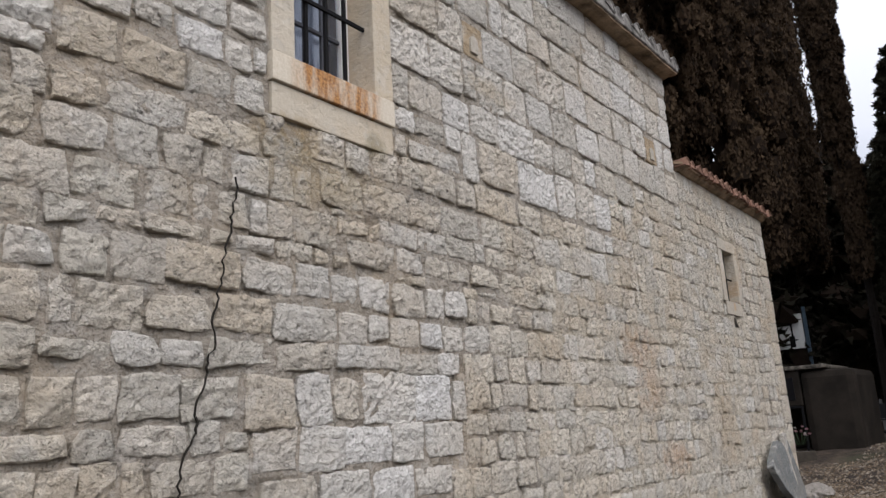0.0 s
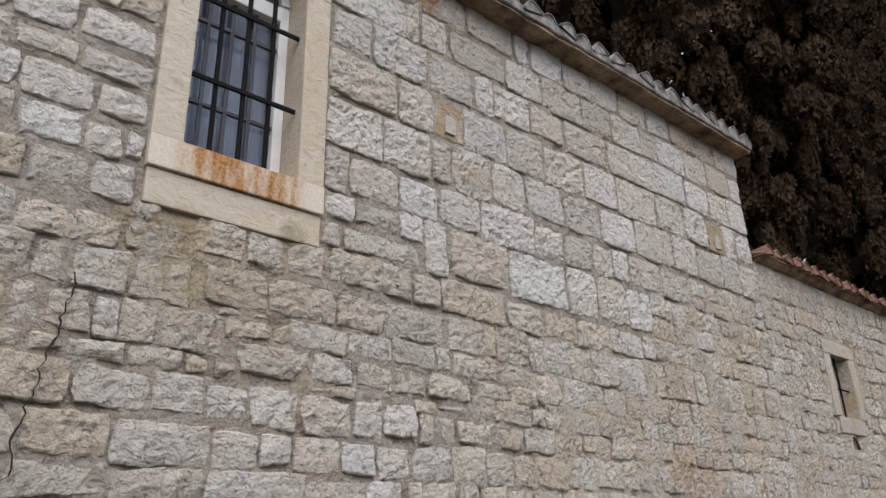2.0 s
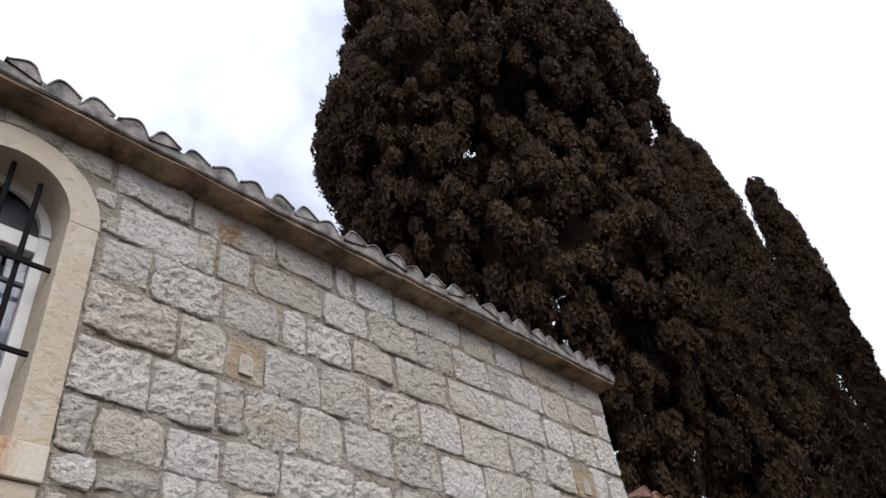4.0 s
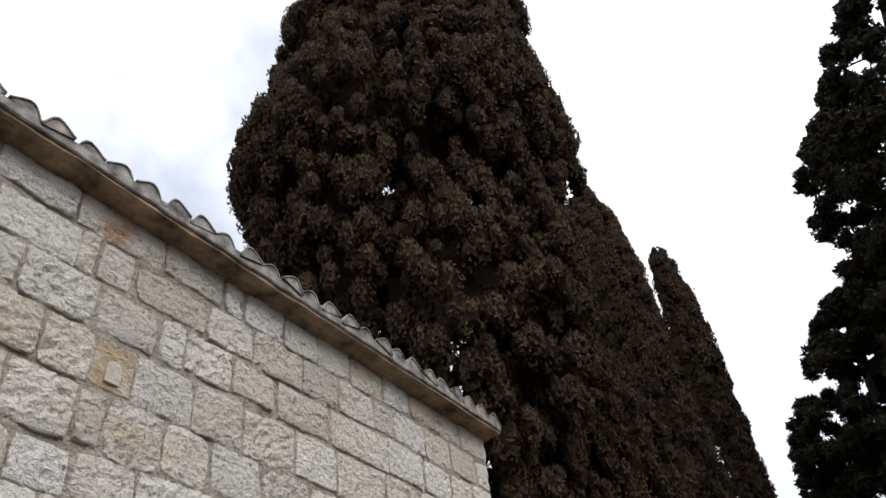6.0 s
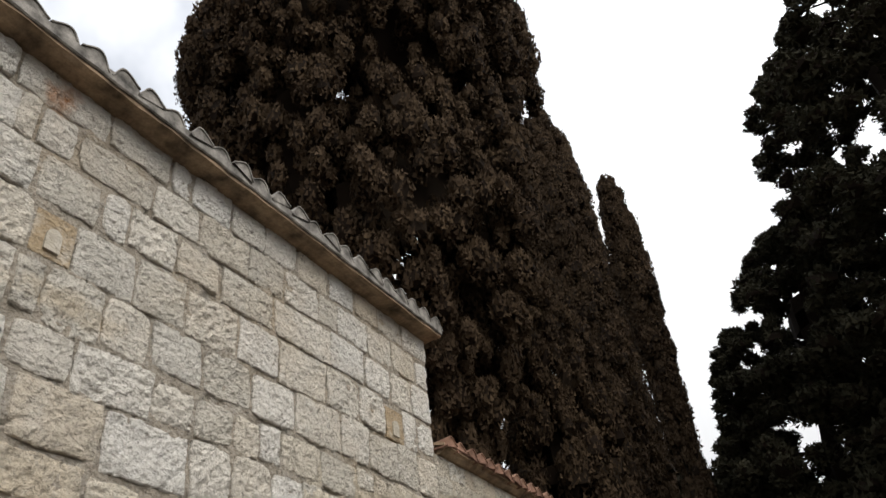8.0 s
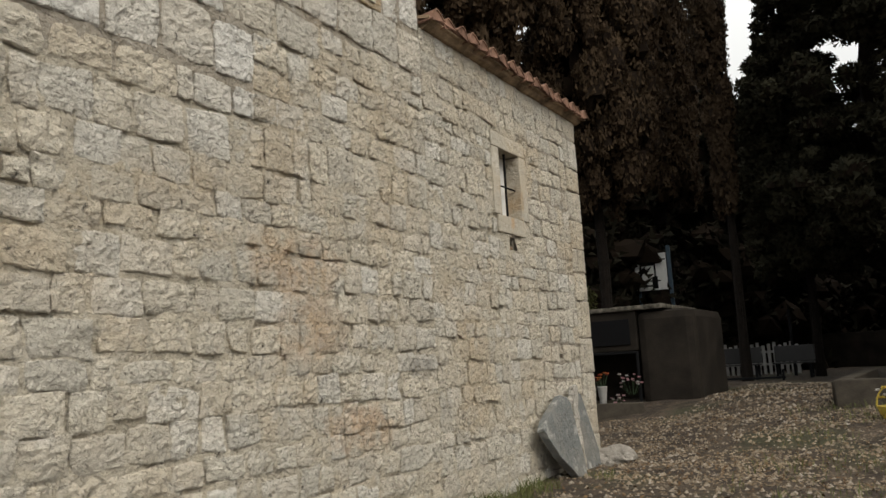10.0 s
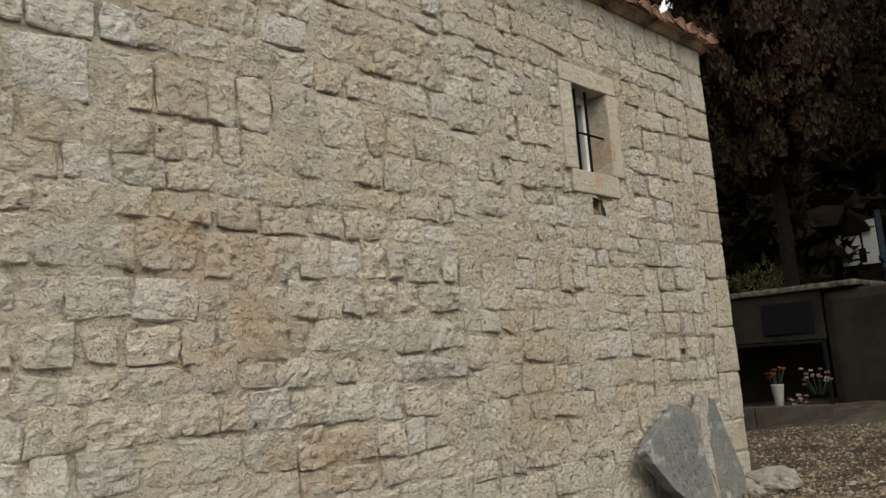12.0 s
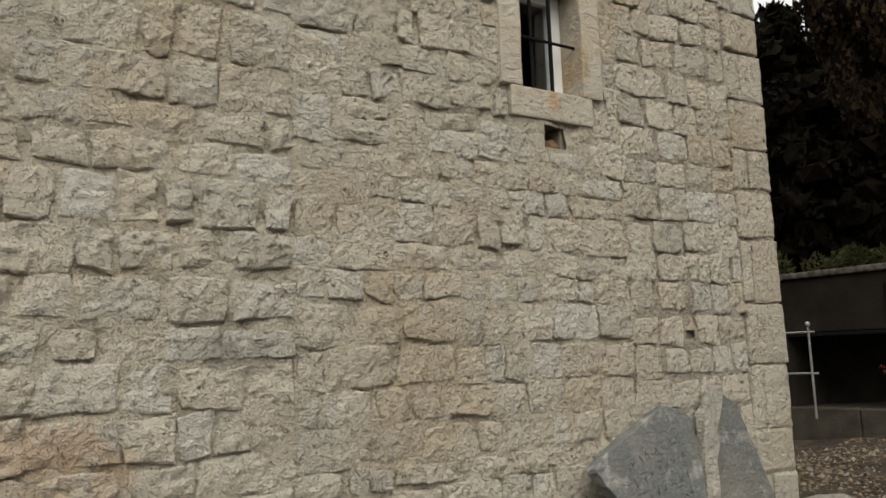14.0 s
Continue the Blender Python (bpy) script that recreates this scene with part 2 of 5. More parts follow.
M_GLASS = window_glass()
# greyer, rougher pane with low transmission
M_FANLIGHT, _n, _l, _p = mat_new("grey_glass")
_p.inputs["Base Color"].default_value = (0.20, 0.19, 0.23, 1)
_p.inputs["Transmission Weight"].default_value, _p.inputs["Roughness"].default_value = 0.25, 0.12
M_CURTAIN = plain("grey_curtain", (0.42, 0.45, 0.52), 0.9, 0, 0.12, 5, 0.004, 30)


def leaf_mat(name, a, b):
    m, n, l, p = mat_new(name)
    geo = n.new("ShaderNodeNewGeometry")
    t = noise_node(n, l, geo.outputs["Position"], 0.55, 3)
    c = mixed(n, l, geo.outputs["Random Per Island"], a, b)
    c = mixed(n, l, mapped(n, l, t, 0.35, 0.65, 0, 0.6), c, tuple(0.55 * x for x in a))
    l.new(c, p.inputs["Base Color"])
    p.inputs["Roughness"].default_value = 0.9
    p.inputs["Specular IOR Level"].default_value = 0.06
    return m


M_CYPRESS = leaf_mat("cypress_foliage", (0.052, 0.035, 0.023), (0.082, 0.057, 0.034))
# foliage tone lowered: shade inside the crowns is put into the colour
M_CORE = leaf_mat("cypress_inner_shade", (0.018, 0.0125, 0.009), (0.024, 0.017, 0.0115))
M_CONIFER = leaf_mat("conifer_foliage", (0.028, 0.027, 0.018), (0.052, 0.047, 0.029))
# conifer tone lowered again so the wood's deep shade sits in the colour
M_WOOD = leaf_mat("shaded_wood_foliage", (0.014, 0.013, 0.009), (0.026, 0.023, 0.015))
M_BUSH = leaf_mat("bush_foliage", (0.09, 0.10, 0.04), (0.14, 0.13, 0.06))
M_GRASS = leaf_mat("grass_blades", (0.085, 0.11, 0.035), (0.16, 0.15, 0.07))


def ground_mat():
    m, n, l, p = mat_new("gravel_and_litter")
    pos = n.new("ShaderNodeNewGeometry").outputs["Position"]
    a = noise_node(n, l, pos, 0.45, 5, 0.6)
    b = noise_node(n, l, pos, 2.6, 6, 0.65)
    peb = n.new("ShaderNodeTexVoronoi")
    peb.inputs["Scale"].default_value = 26.0
    l.new(pos, peb.inputs["Vector"])
    f = noise_node(n, l, pos, 60, 3)
    stone = mixed(n, l, peb.outputs["Color"], (0.032, 0.023, 0.015), (0.105, 0.076, 0.050))
    litter = mixed(n, l, mapped(n, l, f, 0.3, 0.7), (0.016, 0.010, 0.006), (0.038, 0.025, 0.015))
    c = mixed(n, l, mapped(n, l, b, 0.42, 0.58), stone, litter)
    grass = mixed(n, l, mapped(n, l, f, 0.3, 0.7), (0.03, 0.033, 0.014), (0.06, 0.058, 0.026))
    c = mixed(n, l, mapped(n, l, a, 0.52, 0.64, 0, 0.8), c, grass)
    l.new(c, p.inputs["Base Color"])
    p.inputs["Roughness"].default_value = 0.95
    bumped(n, l, p, [(b, 0.05), (peb.outputs["Distance"], 0.02), (f, 0.008)])
    return m


M_GROUND = ground_mat()
M_PEBBLE = stone_mat("pebbles", [(0.09, 0.066, 0.044), (0.23, 0.185, 0.135), (0.14, 0.105, 0.07), (0.29, 0.25, 0.20)], True, 0.2, 0.2, 0.3)
M_CHIP = stone_mat("stone_chippings", [(0.07, 0.046, 0.028), (0.20, 0.15, 0.095), (0.12, 0.08, 0.048), (0.27, 0.215, 0.15)], True, 0.2, 0.1, 0.3)
M_LITTER = leaf_mat("dry_leaves", (0.085, 0.05, 0.028), (0.19, 0.13, 0.078))
M_MOUNT = plain("limestone_mountain", (0.20, 0.205, 0.21), 1.0, 0, 0.35, 0.02, 0, 0.1)
M_PETAL_W = plain("white_petals", (0.50, 0.48, 0.46), 0.7, 0, 0.1, 30, 0.001)
M_PETAL_R = plain("red_petals", (0.20, 0.016, 0.02), 0.7, 0, 0.3, 30, 0.001)
M_PETAL_P = plain("pink_petals", (0.55, 0.33, 0.36), 0.7, 0, 0.2, 30, 0.001)
M_PETAL_O = plain("orange_petals", (0.50, 0.18, 0.05), 0.7, 0, 0.2, 30, 0.001)
M_YELLOW = plain("yellow_wicker", (0.55, 0.42, 0.07), 0.6, 0, 0.2, 30, 0.001)
M_BLUEGREY = plain("blue_grey_stone", (0.25, 0.28, 0.32), 0.8, 0, 0.2, 8, 0.004)
M_MARBLE = plain("pale_marble", (0.34, 0.33, 0.315), 0.6, 0, 0.15, 5, 0.003)
M_STEM = plain("green_stems", (0.035, 0.06, 0.025), 0.7, 0, 0.2, 20, 0.001)


# ---- mesh helpers ----
def link_mesh(name, verts, faces, mat, parent=None, label="", smooth=False):
    me = bpy.data.meshes.new(name)
    me.from_pydata([tuple(v) for v in verts], [], faces)
    me.materials.append(mat)
    if smooth:
        me.polygons.foreach_set("use_smooth", [True] * len(me.polygons))
    me.update()
    ob = new(name, me)
    if parent is not None:
        ob.parent = parent
    if label:
        tagged(ob, label)
    return ob


def part(name, bm, material, parent=None, label="", smooth=False):
    me = bpy.data.meshes.new(name)
    bmesh.ops.recalc_face_normals(bm, faces=bm.faces)
    bm.to_mesh(me)
    bm.free()
    me.materials.append(material)
    if smooth:
        me.polygons.foreach_set("use_smooth", [True] * len(me.polygons))
    ob = new(name, me)
    if parent is not None:
        ob.parent = parent
    if label:
        tagged(ob, label)
    return ob


def thing(name, label, category, group="", kind="", at=(0, 0, 0), turn=0.0):
    ob = new(name)
    ob.matrix_world = pose(*at, 0, 0, turn)
    return tagged(ob, label, category, group, kind)


def box(bm, lo, hi, bevel=0.0, m=None):
    lo, hi = Vector(lo), Vector(hi)
    r = bmesh.ops.create_cube(bm, size=1.0)
    vs = r["verts"]
    for v in vs:
        v.co = Vector(((v.co[i] + 0.5) * (hi[i] - lo[i]) + lo[i] for i in range(3)))
    if m is not None:
        bmesh.ops.transform(bm, matrix=m, verts=vs)
    if bevel:
        es = list({e for v in vs for e in v.link_edges})
        bmesh.ops.bevel(bm, geom=es, offset=bevel, segments=2, affect="EDGES", profile=0.6)


def boxed(lo, hi, bevel=0.0, rough=0.0, cuts=0):
    """A bmesh box with rounded edges; rough: uneven faces."""
    bm = bmesh.new()
    box(bm, lo, hi, bevel)
    if cuts:
        bmesh.ops.subdivide_edges(bm, edges=bm.edges[:], cuts=cuts, use_grid_fill=True)
    if rough:
        for v in bm.verts:
            v.co += noise.noise_vector(v.co * 4.0) * rough
    return bm


def tube(bm, pts, r, seg=8, r2=None):
    """A round bar through pts, tapering from r to r2."""
    r2 = r if r2 is None else r2
    rings = []
    pts = [Vector(p) for p in pts]
    for i, p in enumerate(pts):
        d = (pts[min(i + 1, len(pts) - 1)] - pts[max(i - 1, 0)]).normalized()
        a = d.orthogonal().normalized()
        b = d.cross(a)
        rad = r + (r2 - r) * i / max(1, len(pts) - 1)
        rings.append([bm.verts.new(p + rad * (math.cos(6.28318 * k / seg) * a + math.sin(6.28318 * k / seg) * b)) for k in range(seg)])
    for u, v in zip(rings, rings[1:]):
        # keep the rings from twisting
        k0 = min(range(seg), key=lambda k: (v[k].co - u[0].co).length)
        for k in range(seg):
            bm.faces.new((u[k], u[(k + 1) % seg], v[(k + 1 + k0) % seg], v[(k + k0) % seg]))
    bm.faces.new(rings[0][::-1])
    bm.faces.new(rings[-1])


def tubed(pts, r, seg=8, r2=None):
    bm = bmesh.new()
    tube(bm, pts, r, seg, r2)
    return bm


def lump(bm, c, r, rough=0.25, sub=2, seed=0.0):
    """An uneven rounded lump; r: three radii."""
    res = bmesh.ops.create_icosphere(bm, subdivisions=sub, radius=1.0)
    for v in res["verts"]:
        k = 1 + rough * noise.noise(v.co * 1.7 + Vector((seed, seed * 2.1, -seed)))
        v.co = Vector((c[i] + v.co[i] * k * r[i] for i in range(3)))


def ground_z(x, y):
    s = (y - 13.0) + 0.6 * (x + 4.0)
    t = min(max((s - 1.8) / 5.6, 0.0), 1.0)
    return 0.52 * t * t * (3 - 2 * t) * 0.97

# ---- ground ----
def build_ground():
    def axis(lo, hi, flo, fhi, step):
        a, v = [], flo
        while v < fhi:
            a.append(v)
            v += step
        out, s, v = [], step, flo
        while v > lo:
            s *= 1.35
            v -= s
            out.append(v)
        out2, s, v = [], step, a[-1]
        while v < hi:
            s *= 1.35
            v += s
            out2.append(v)
        return sorted(out) + a + out2
    xs, ys = axis(-900, 900, -10, 10, 0.25), axis(-900, 1200, -4, 32, 0.25)
    vs = [(x, y, ground_z(x, y) + 0.05 * noise.noise(Vector((x * 0.5, y * 0.5, 0))) + 0.02 * noise.noise(Vector((x * 2.1, y * 2.1, 5)))) for y in ys for x in xs]
    w = len(xs)
    fs = [(j * w + i, j * w + i + 1, (j + 1) * w + i + 1, (j + 1) * w + i) for j in range(len(ys) - 1) for i in range(w - 1)]
    ob = link_mesh("ground", vs, fs, M_GROUND, smooth=True)
    tagged(ob, "gravel ground with brown leaf litter and thin grass", "ground", kind="structure")


build_ground()

# ---- church: walls ----
WX = -3.517                    # outer face of the wall
NAVE_END, APSE_END = 9.97, 14.02
NAVE_TOP, APSE_TOP = 6.03, 4.70
WIN_C, WIN_IN, WIN_OUT = 3.47, 0.385, 0.58      # arched window: middle, inner and outer half width
WIN_SILL, WIN_SPRING = 3.80, 5.33
SW = (11.52, 12.06, 3.01, 3.80)                # small window: opening y0, y1, z0, z1


def in_arch(u, v, half, lo, grow=0.0):
    du = abs(u - WIN_C)
    if v < lo:
        return False
    if v < WIN_SPRING:
        return du < half + grow
    return math.hypot(du, (v - WIN_SPRING) * 0.98) < half + grow


def blocked(u, v, g=0.0):
    """True where a window surround or a carved block takes the stones' place."""
    if in_arch(u, v, WIN_OUT - 0.02, 3.38, g):
        return True
    if 11.36 - g < u < 12.22 + g and 3.01 - g < v < 3.97 + g or 11.42 - g < u < 12.11 + g and 2.81 - g < v < 3.02:
        return True
    if 5.06 - g < u < 5.36 + g and 4.60 - g < v < 4.93 + g or 9.02 - g < u < 9.34 + g and 4.59 - g < v < 4.93 + g:
        return True
    if 12.86 - g < u < 12.97 + g and 1.355 - g < v < 1.435 + g:
        return True
    if 11.67 - g < u < 11.87 + g and 2.61 - g < v < 2.80:
        return True
    return False


def is_hewn(u, v):
    """True for the squared courses of the nave; towards the low wing they stop higher up."""
    return u < NAVE_END and v > (4.13 if u > 7.75 else 3.15)


def is_washed(u, v):
    """True where a rough coat of lime is smeared over stones and joints."""
    return 5.8 + 0.5 * noise.noise(Vector((v * 1.5, 0, 3))) < u < 12.4 and not is_hewn(u, v)


def mortar_x(u, v):
    """Relief of the pointing: flush in places, raked out to dark gaps in others."""
    a = noise.noise(Vector((u * 0.6, v * 0.9, 3.0)))
    b = noise.noise(Vector((u * 3.1, v * 3.4, 8.0)))
    c = noise.noise(Vector((u * 11.0, v * 11.0, 1.0)))
    d = noise.noise(Vector((u * 24.0, v * 24.0, 4.0)))
    raked = min(0.024, max(0.0, 0.02 - noise.noise(Vector((u * 3.4, v * 4.2, 15.0)))) * 0.10)
    upper = is_hewn(u, v)
    washed = is_washed(u, v)
    raked *= 0.8 if upper else 1.0
    level = 0.010 if upper else (0.006 if washed else 0.010)
    return WX - level + 0.005 * a + 0.005 * b + 0.005 * c + 0.004 * d - raked


def mortar_sheet(name, u0, u1, v0, top, parent):
    step = 0.03
    nu, nv = int((u1 - u0) / step) + 1, int((top - v0) / step) + 1
    vs, fs = [], []
    for j in range(nv + 1):
        for i in range(nu + 1):
            u, v = u0 + (u1 - u0) * i / nu, v0 + (top - v0) * j / nv
            vs.append((mortar_x(u, v), u, v))
    for j in range(nv):
        for i in range(nu):
            u, v = u0 + (u1 - u0) * (i + 0.5) / nu, v0 + (top - v0) * (j + 0.5) / nv
            if in_arch(u, v, WIN_OUT - 0.10, 3.60) or 11.47 < u < 12.12 and 2.95 < v < 3.87 or 11.68 < u < 11.86 and 2.62 < v < 2.79 or 12.87 < u < 12.96 and 1.36 < v < 1.43:
                continue
            a = j * (nu + 1) + i
            fs.append((a, a + 1, a + nu + 2, a + nu + 1))
    ob = link_mesh(name, vs, fs, M_MORTAR, parent)
    ob.data.materials.append(M_WASH)
    ob.data.polygons.foreach_set("material_index", [int(is_washed(*vs[f[0]][1:])) for f in fs])
    return ob


RND = random.Random(7)


def stone_geo(u0, u1, v0, v1, proud, cell, seed, ragged):
    """Front and edges of one stone: a hacked, faceted face with a ragged outline."""
    vs, fs = [], []
    cu, cv, hu, hv = (u0 + u1) / 2, (v0 + v1) / 2, (u1 - u0) / 2, (v1 - v0) / 2
    nu, nv = max(4, round(2 * hu / cell)), max(4, round(2 * hv / cell))
    rr = random.Random(seed)
    tilt_u, tilt_v = rr.uniform(-0.004, 0.004), rr.uniform(-0.004, 0.004)
    jit = [(rr.uniform(-1, 1) * ragged, rr.uniform(-1, 1) * ragged) for _ in range(4)]
    worn, round_ = ((0.6 + 0.8 * rr.random()) * (0.75 if ragged > 0.02 else 1.0)) if ragged > 0.01 else 0.3, rr.choice((0.01, 0.03, 0.05, 0.10)) if ragged > 0.01 else 0.01
    lip = rr.uniform(0.004, 0.010) if ragged > 0.02 else rr.uniform(0.008, 0.016)                  # how far the arris is worn back
    su, sv = 1 - 0.35 * cell / hu, 1 - 0.35 * cell / hv
    off = (seed % 89) * 1.7
    for j in range(nv + 1):
        for i in range(nu + 1):
            edge = i in (0, nu) or j in (0, nv)
            s = -1 + 2 * i / nu
            t = -1 + 2 * j / nv
            # the outer row of faces is a narrow arris
            s = math.copysign(1 - (1 - su) * 0.0, s) if i in (0, nu) else (math.copysign(su, s) if i in (1, nu - 1) else s)
            t = math.copysign(1.0, t) if j in (0, nv) else (math.copysign(sv, t) if j in (1, nv - 1) else t)
            k = 1 - round_ * (s * s * t * t)
            w = [(1 - s) * (1 - t) / 4, (1 + s) * (1 - t) / 4, (1 + s) * (1 + t) / 4, (1 - s) * (1 + t) / 4]
            u = cu + s * hu * k + sum(a * b[0] for a, b in zip(w, jit))
            v = cv + t * hv * k + sum(a * b[1] for a, b in zip(w, jit))
            q = Vector((u, v, off))
            rim = max(abs(s), abs(t)) ** 4
            d = noise.noise_vector(q * 6.0) * ragged * 0.9 + noise.noise_vector(q * 21.0) * 0.010
            u, v = u + d.x * rim, v + d.y * rim
            h = proud + tilt_u * s + tilt_v * t
            h += worn * (0.009 * noise.noise(q * 5.0) + 0.011 * (0.5 - abs(noise.noise(q * 12.0)) * 2) + 0.008 * noise.noise(q * 27.0))
            inset = min((1 - abs(s)) * hu, (1 - abs(t)) * hv)
            h -= lip * max(0.0, 1 - inset / 0.028) ** 2
            h += rr.uniform(-0.002, 0.002)
            if edge:
                h -= 0.014 * max(0.0, noise.noise(q * 3.1))
            vs.append((WX + h, u, v))
    for j in range(nv):
        for i in range(nu):
            a = j * (nu + 1) + i
            fs.append((a, a + 1, a + nu + 2, a + nu + 1))
    ring = [i for i in range(nu + 1)] + [(j + 1) * (nu + 1) - 1 for j in range(1, nv + 1)]
    ring += [nv * (nu + 1) + i for i in range(nu - 1, -1, -1)] + [j * (nu + 1) for j in range(nv - 1, 0, -1)]
    base = len(vs)
    vs += [(WX - 0.075, cu + (vs[r][1] - cu) * 0.97, cv + (vs[r][2] - cv) * 0.97) for r in ring]
    n = len(ring)
    for k in range(n):
        fs.append((ring[k], base + k, base + (k + 1) % n, ring[(k + 1) % n]))
    return vs, fs


def lay_courses(u0, u1, v0, v1, tall, wide, quoin=False):
    """Uneven courses between two levels: (y0, y1, z0, z1) of each stone."""
    out, v = [], v0
    row = 0
    while v < v1 - 0.06:
        h = RND.uniform(*tall)
        if v + h > v1 - 0.10:
            h = v1 - v
        u = u0 - RND.uniform(0, wide[1]) * (row % 2)
        u = max(u, u0)
        drift = RND.uniform(-0.02, 0.02)
        while u < u1 - 0.02:
            w = RND.uniform(*wide)
            if quoin and u + w > u1 - 0.32:
                w = u1 - u
            elif u + w > u1 - 0.12:
                w = u1 - u
            lift = 0.035 * noise.noise(Vector((u * 0.8, v * 1.6, 4.0))) + drift * 0.3
            a, b = v + lift, v + h + lift
            if w > 0.30 and h > 0.25 and RND.random() < 0.10 and not quoin:
                c = a + h * RND.uniform(0.4, 0.6)          # two thin stones on one another
                out += [(u, u + w, a, c), (u, u + w, c, b)]
            else:
                out.append((u, u + w, a, b))
            u += w
        v += h
        row += 1
    return out


def clipped(s, stop=blocked):
    """Trim a stone against the window surrounds; None where nothing is left."""
    u0, u1, v0, v1 = s
    n = 8
    free = [[not stop(u0 + (u1 - u0) * (i + 0.5) / n, v0 + (v1 - v0) * (j + 0.5) / n, 0.015) for i in range(n)] for j in range(n)]
    if all(map(all, free)):
        return s
    best = None
    for i0 in range(n):
        for i1 in range(i0 + 1, n + 1):
            for j0 in range(n):
                for j1 in range(j0 + 1, n + 1):
                    area = (i1 - i0) * (j1 - j0)
                    if (best is None or area > best[0]) and all(free[j][i] for j in range(j0, j1) for i in range(i0, i1)):
                        best = (area, i0, i1, j0, j1)
    if best is None or best[0] < 10:
        return None
    _, i0, i1, j0, j1 = best
    du, dv = (u1 - u0) / n, (v1 - v0) / n
    return (u0 + i0 * du, u0 + i1 * du, v0 + j0 * dv, v0 + j1 * dv)


def solid_wall(name, u0, u1, top, holes, label):
    """The wall's body behind the facing, of blocks butted round the openings."""
    bm = bmesh.new()
    back, front = WX - 0.62, WX - 0.06
    us = sorted({u0, u1, *[h[0] for h in holes], *[h[1] for h in holes]})
    for a, b in zip(us, us[1:]):
        cut = [h for h in holes if h[0] <= a and b <= h[1]]
        z = -0.3
        for h in sorted(cut, key=lambda c: c[2]):
            box(bm, (back, a, z), (front, b, h[2]))
            z = h[3]
        box(bm, (back, a, z), (front, b, top))
    ob = part(name, bm, M_BACK)
    return tagged(ob, label, "wall", kind="structure")


wall_nave = solid_wall("wall_nave", -6.0, NAVE_END, NAVE_TOP + 0.12, [(WIN_C - 0.45, WIN_C + 0.45, 3.6, 5.83)],
                       "tall church wall of hewn pale limestone with mortar joints")
wall_apse = solid_wall("wall_apse", NAVE_END + 0.002, APSE_END, APSE_TOP + 0.05, [(11.46, 12.13, 2.95, 3.87), (11.68, 11.86, 2.62, 2.80)],
                       "lower church wall of rough beige limestone rubble")
tagged(mortar_sheet("mortar", -6.0, NAVE_END - 0.02, -0.15, NAVE_TOP + 0.08, wall_nave), "grey-beige lime mortar between the stones")
tagged(mortar_sheet("mortar", NAVE_END - 0.02, APSE_END - 0.03, -0.15, APSE_TOP + 0.02, wall_apse), "grey-beige lime mortar between the stones")

# gable over the lower roof, far walls and end wall close the church
bm = bmesh.new()
GX = -11.2
for y0, y1, top, ridge in ((NAVE_END - 0.6, NAVE_END - 0.004, NAVE_TOP, NAVE_TOP + 1.15), (APSE_END - 0.6, APSE_END - 0.004, APSE_TOP, APSE_TOP + 1.0), (-6.0, -5.4, NAVE_TOP, NAVE_TOP + 1.15)):
    mid = (WX - 0.64 + GX) / 2
    prof = [(WX - 0.012, -0.3), (WX - 0.012, top), (mid, ridge), (GX, top), (GX, -0.3)]
    fr = [bm.verts.new((x, y1, z)) for x, z in prof]
    bk = [bm.verts.new((x, y0, z)) for x, z in prof]
    if y0 > -6:
        for v in (*fr[:2], *bk[:2]):
            v.co.x = WX - 0.63 if v in bk[:2] else WX - 0.066
    bm.faces.new(fr)
    bm.faces.new(bk[::-1])
    for i in range(5):
        bm.faces.new((fr[i], bk[i], bk[(i + 1) % 5], fr[(i + 1) % 5]))
box(bm, (GX - 0.6, -6, -0.3), (GX - 0.002, APSE_END, APSE_TOP))
tagged(part("wall_end", bm, M_MORTAR), "pale rubble gable and rear walls of the church", "wall", kind="structure")

TAKEN = []


def course(v0, v1, *joints):
    """Stones of one course between two levels, by the places of its upright joints."""
    for a, b in zip(joints, joints[1:]):
        TAKEN.append((a, b, v0 + RND.uniform(-0.018, 0.018), v1 + RND.uniform(-0.018, 0.018)))


# hewn courses between the arched window and the nave's corner, from the eave down
course(5.755, 6.085, 4.07, 4.70, 5.44, 6.05, 6.27, 6.72, 7.15, 7.61, 8.10, 8.53, 8.97, 9.45, 9.965)
course(5.39, 5.745, 4.16, 4.77, 4.91, 5.23, 5.92, 6.38, 6.98, 7.44, 7.92, 8.24, 8.75, 9.20, 9.70, 9.965)
course(5.00, 5.375, 4.09, 4.455, 5.00, 5.50, 5.75, 6.19, 6.66, 7.31, 8.12, 8.67, 9.14, 9.56, 9.965)
course(4.59, 4.985, 4.07, 4.69, 5.06, 5.37, 5.86, 6.33, 6.89, 7.39, 8.05, 8.56, 9.02, 9.35, 9.62, 9.965)
course(4.175, 4.575, 4.07, 4.56, 5.01, 5.22, 5.655, 6.06, 6.555, 7.085, 7.60, 8.25, 8.70, 9.20, 9.58, 9.965)
course(3.84, 4.16, 4.07, 4.25, 4.70, 5.08, 5.52, 6.14, 6.51, 6.90, 7.19, 7.44, 7.95, 8.45)
course(3.63, 3.825, 4.07, 4.33, 4.70, 4.93)
course(3.41, 3.61, 4.07, 4.22, 4.90)
course(3.41, 3.825, 4.935, 5.17, 5.80, 6.50, 6.91, 7.34, 7.72)
course(3.14, 3.39, 4.12, 4.82, 5.09, 5.75, 6.18, 6.58, 7.05)
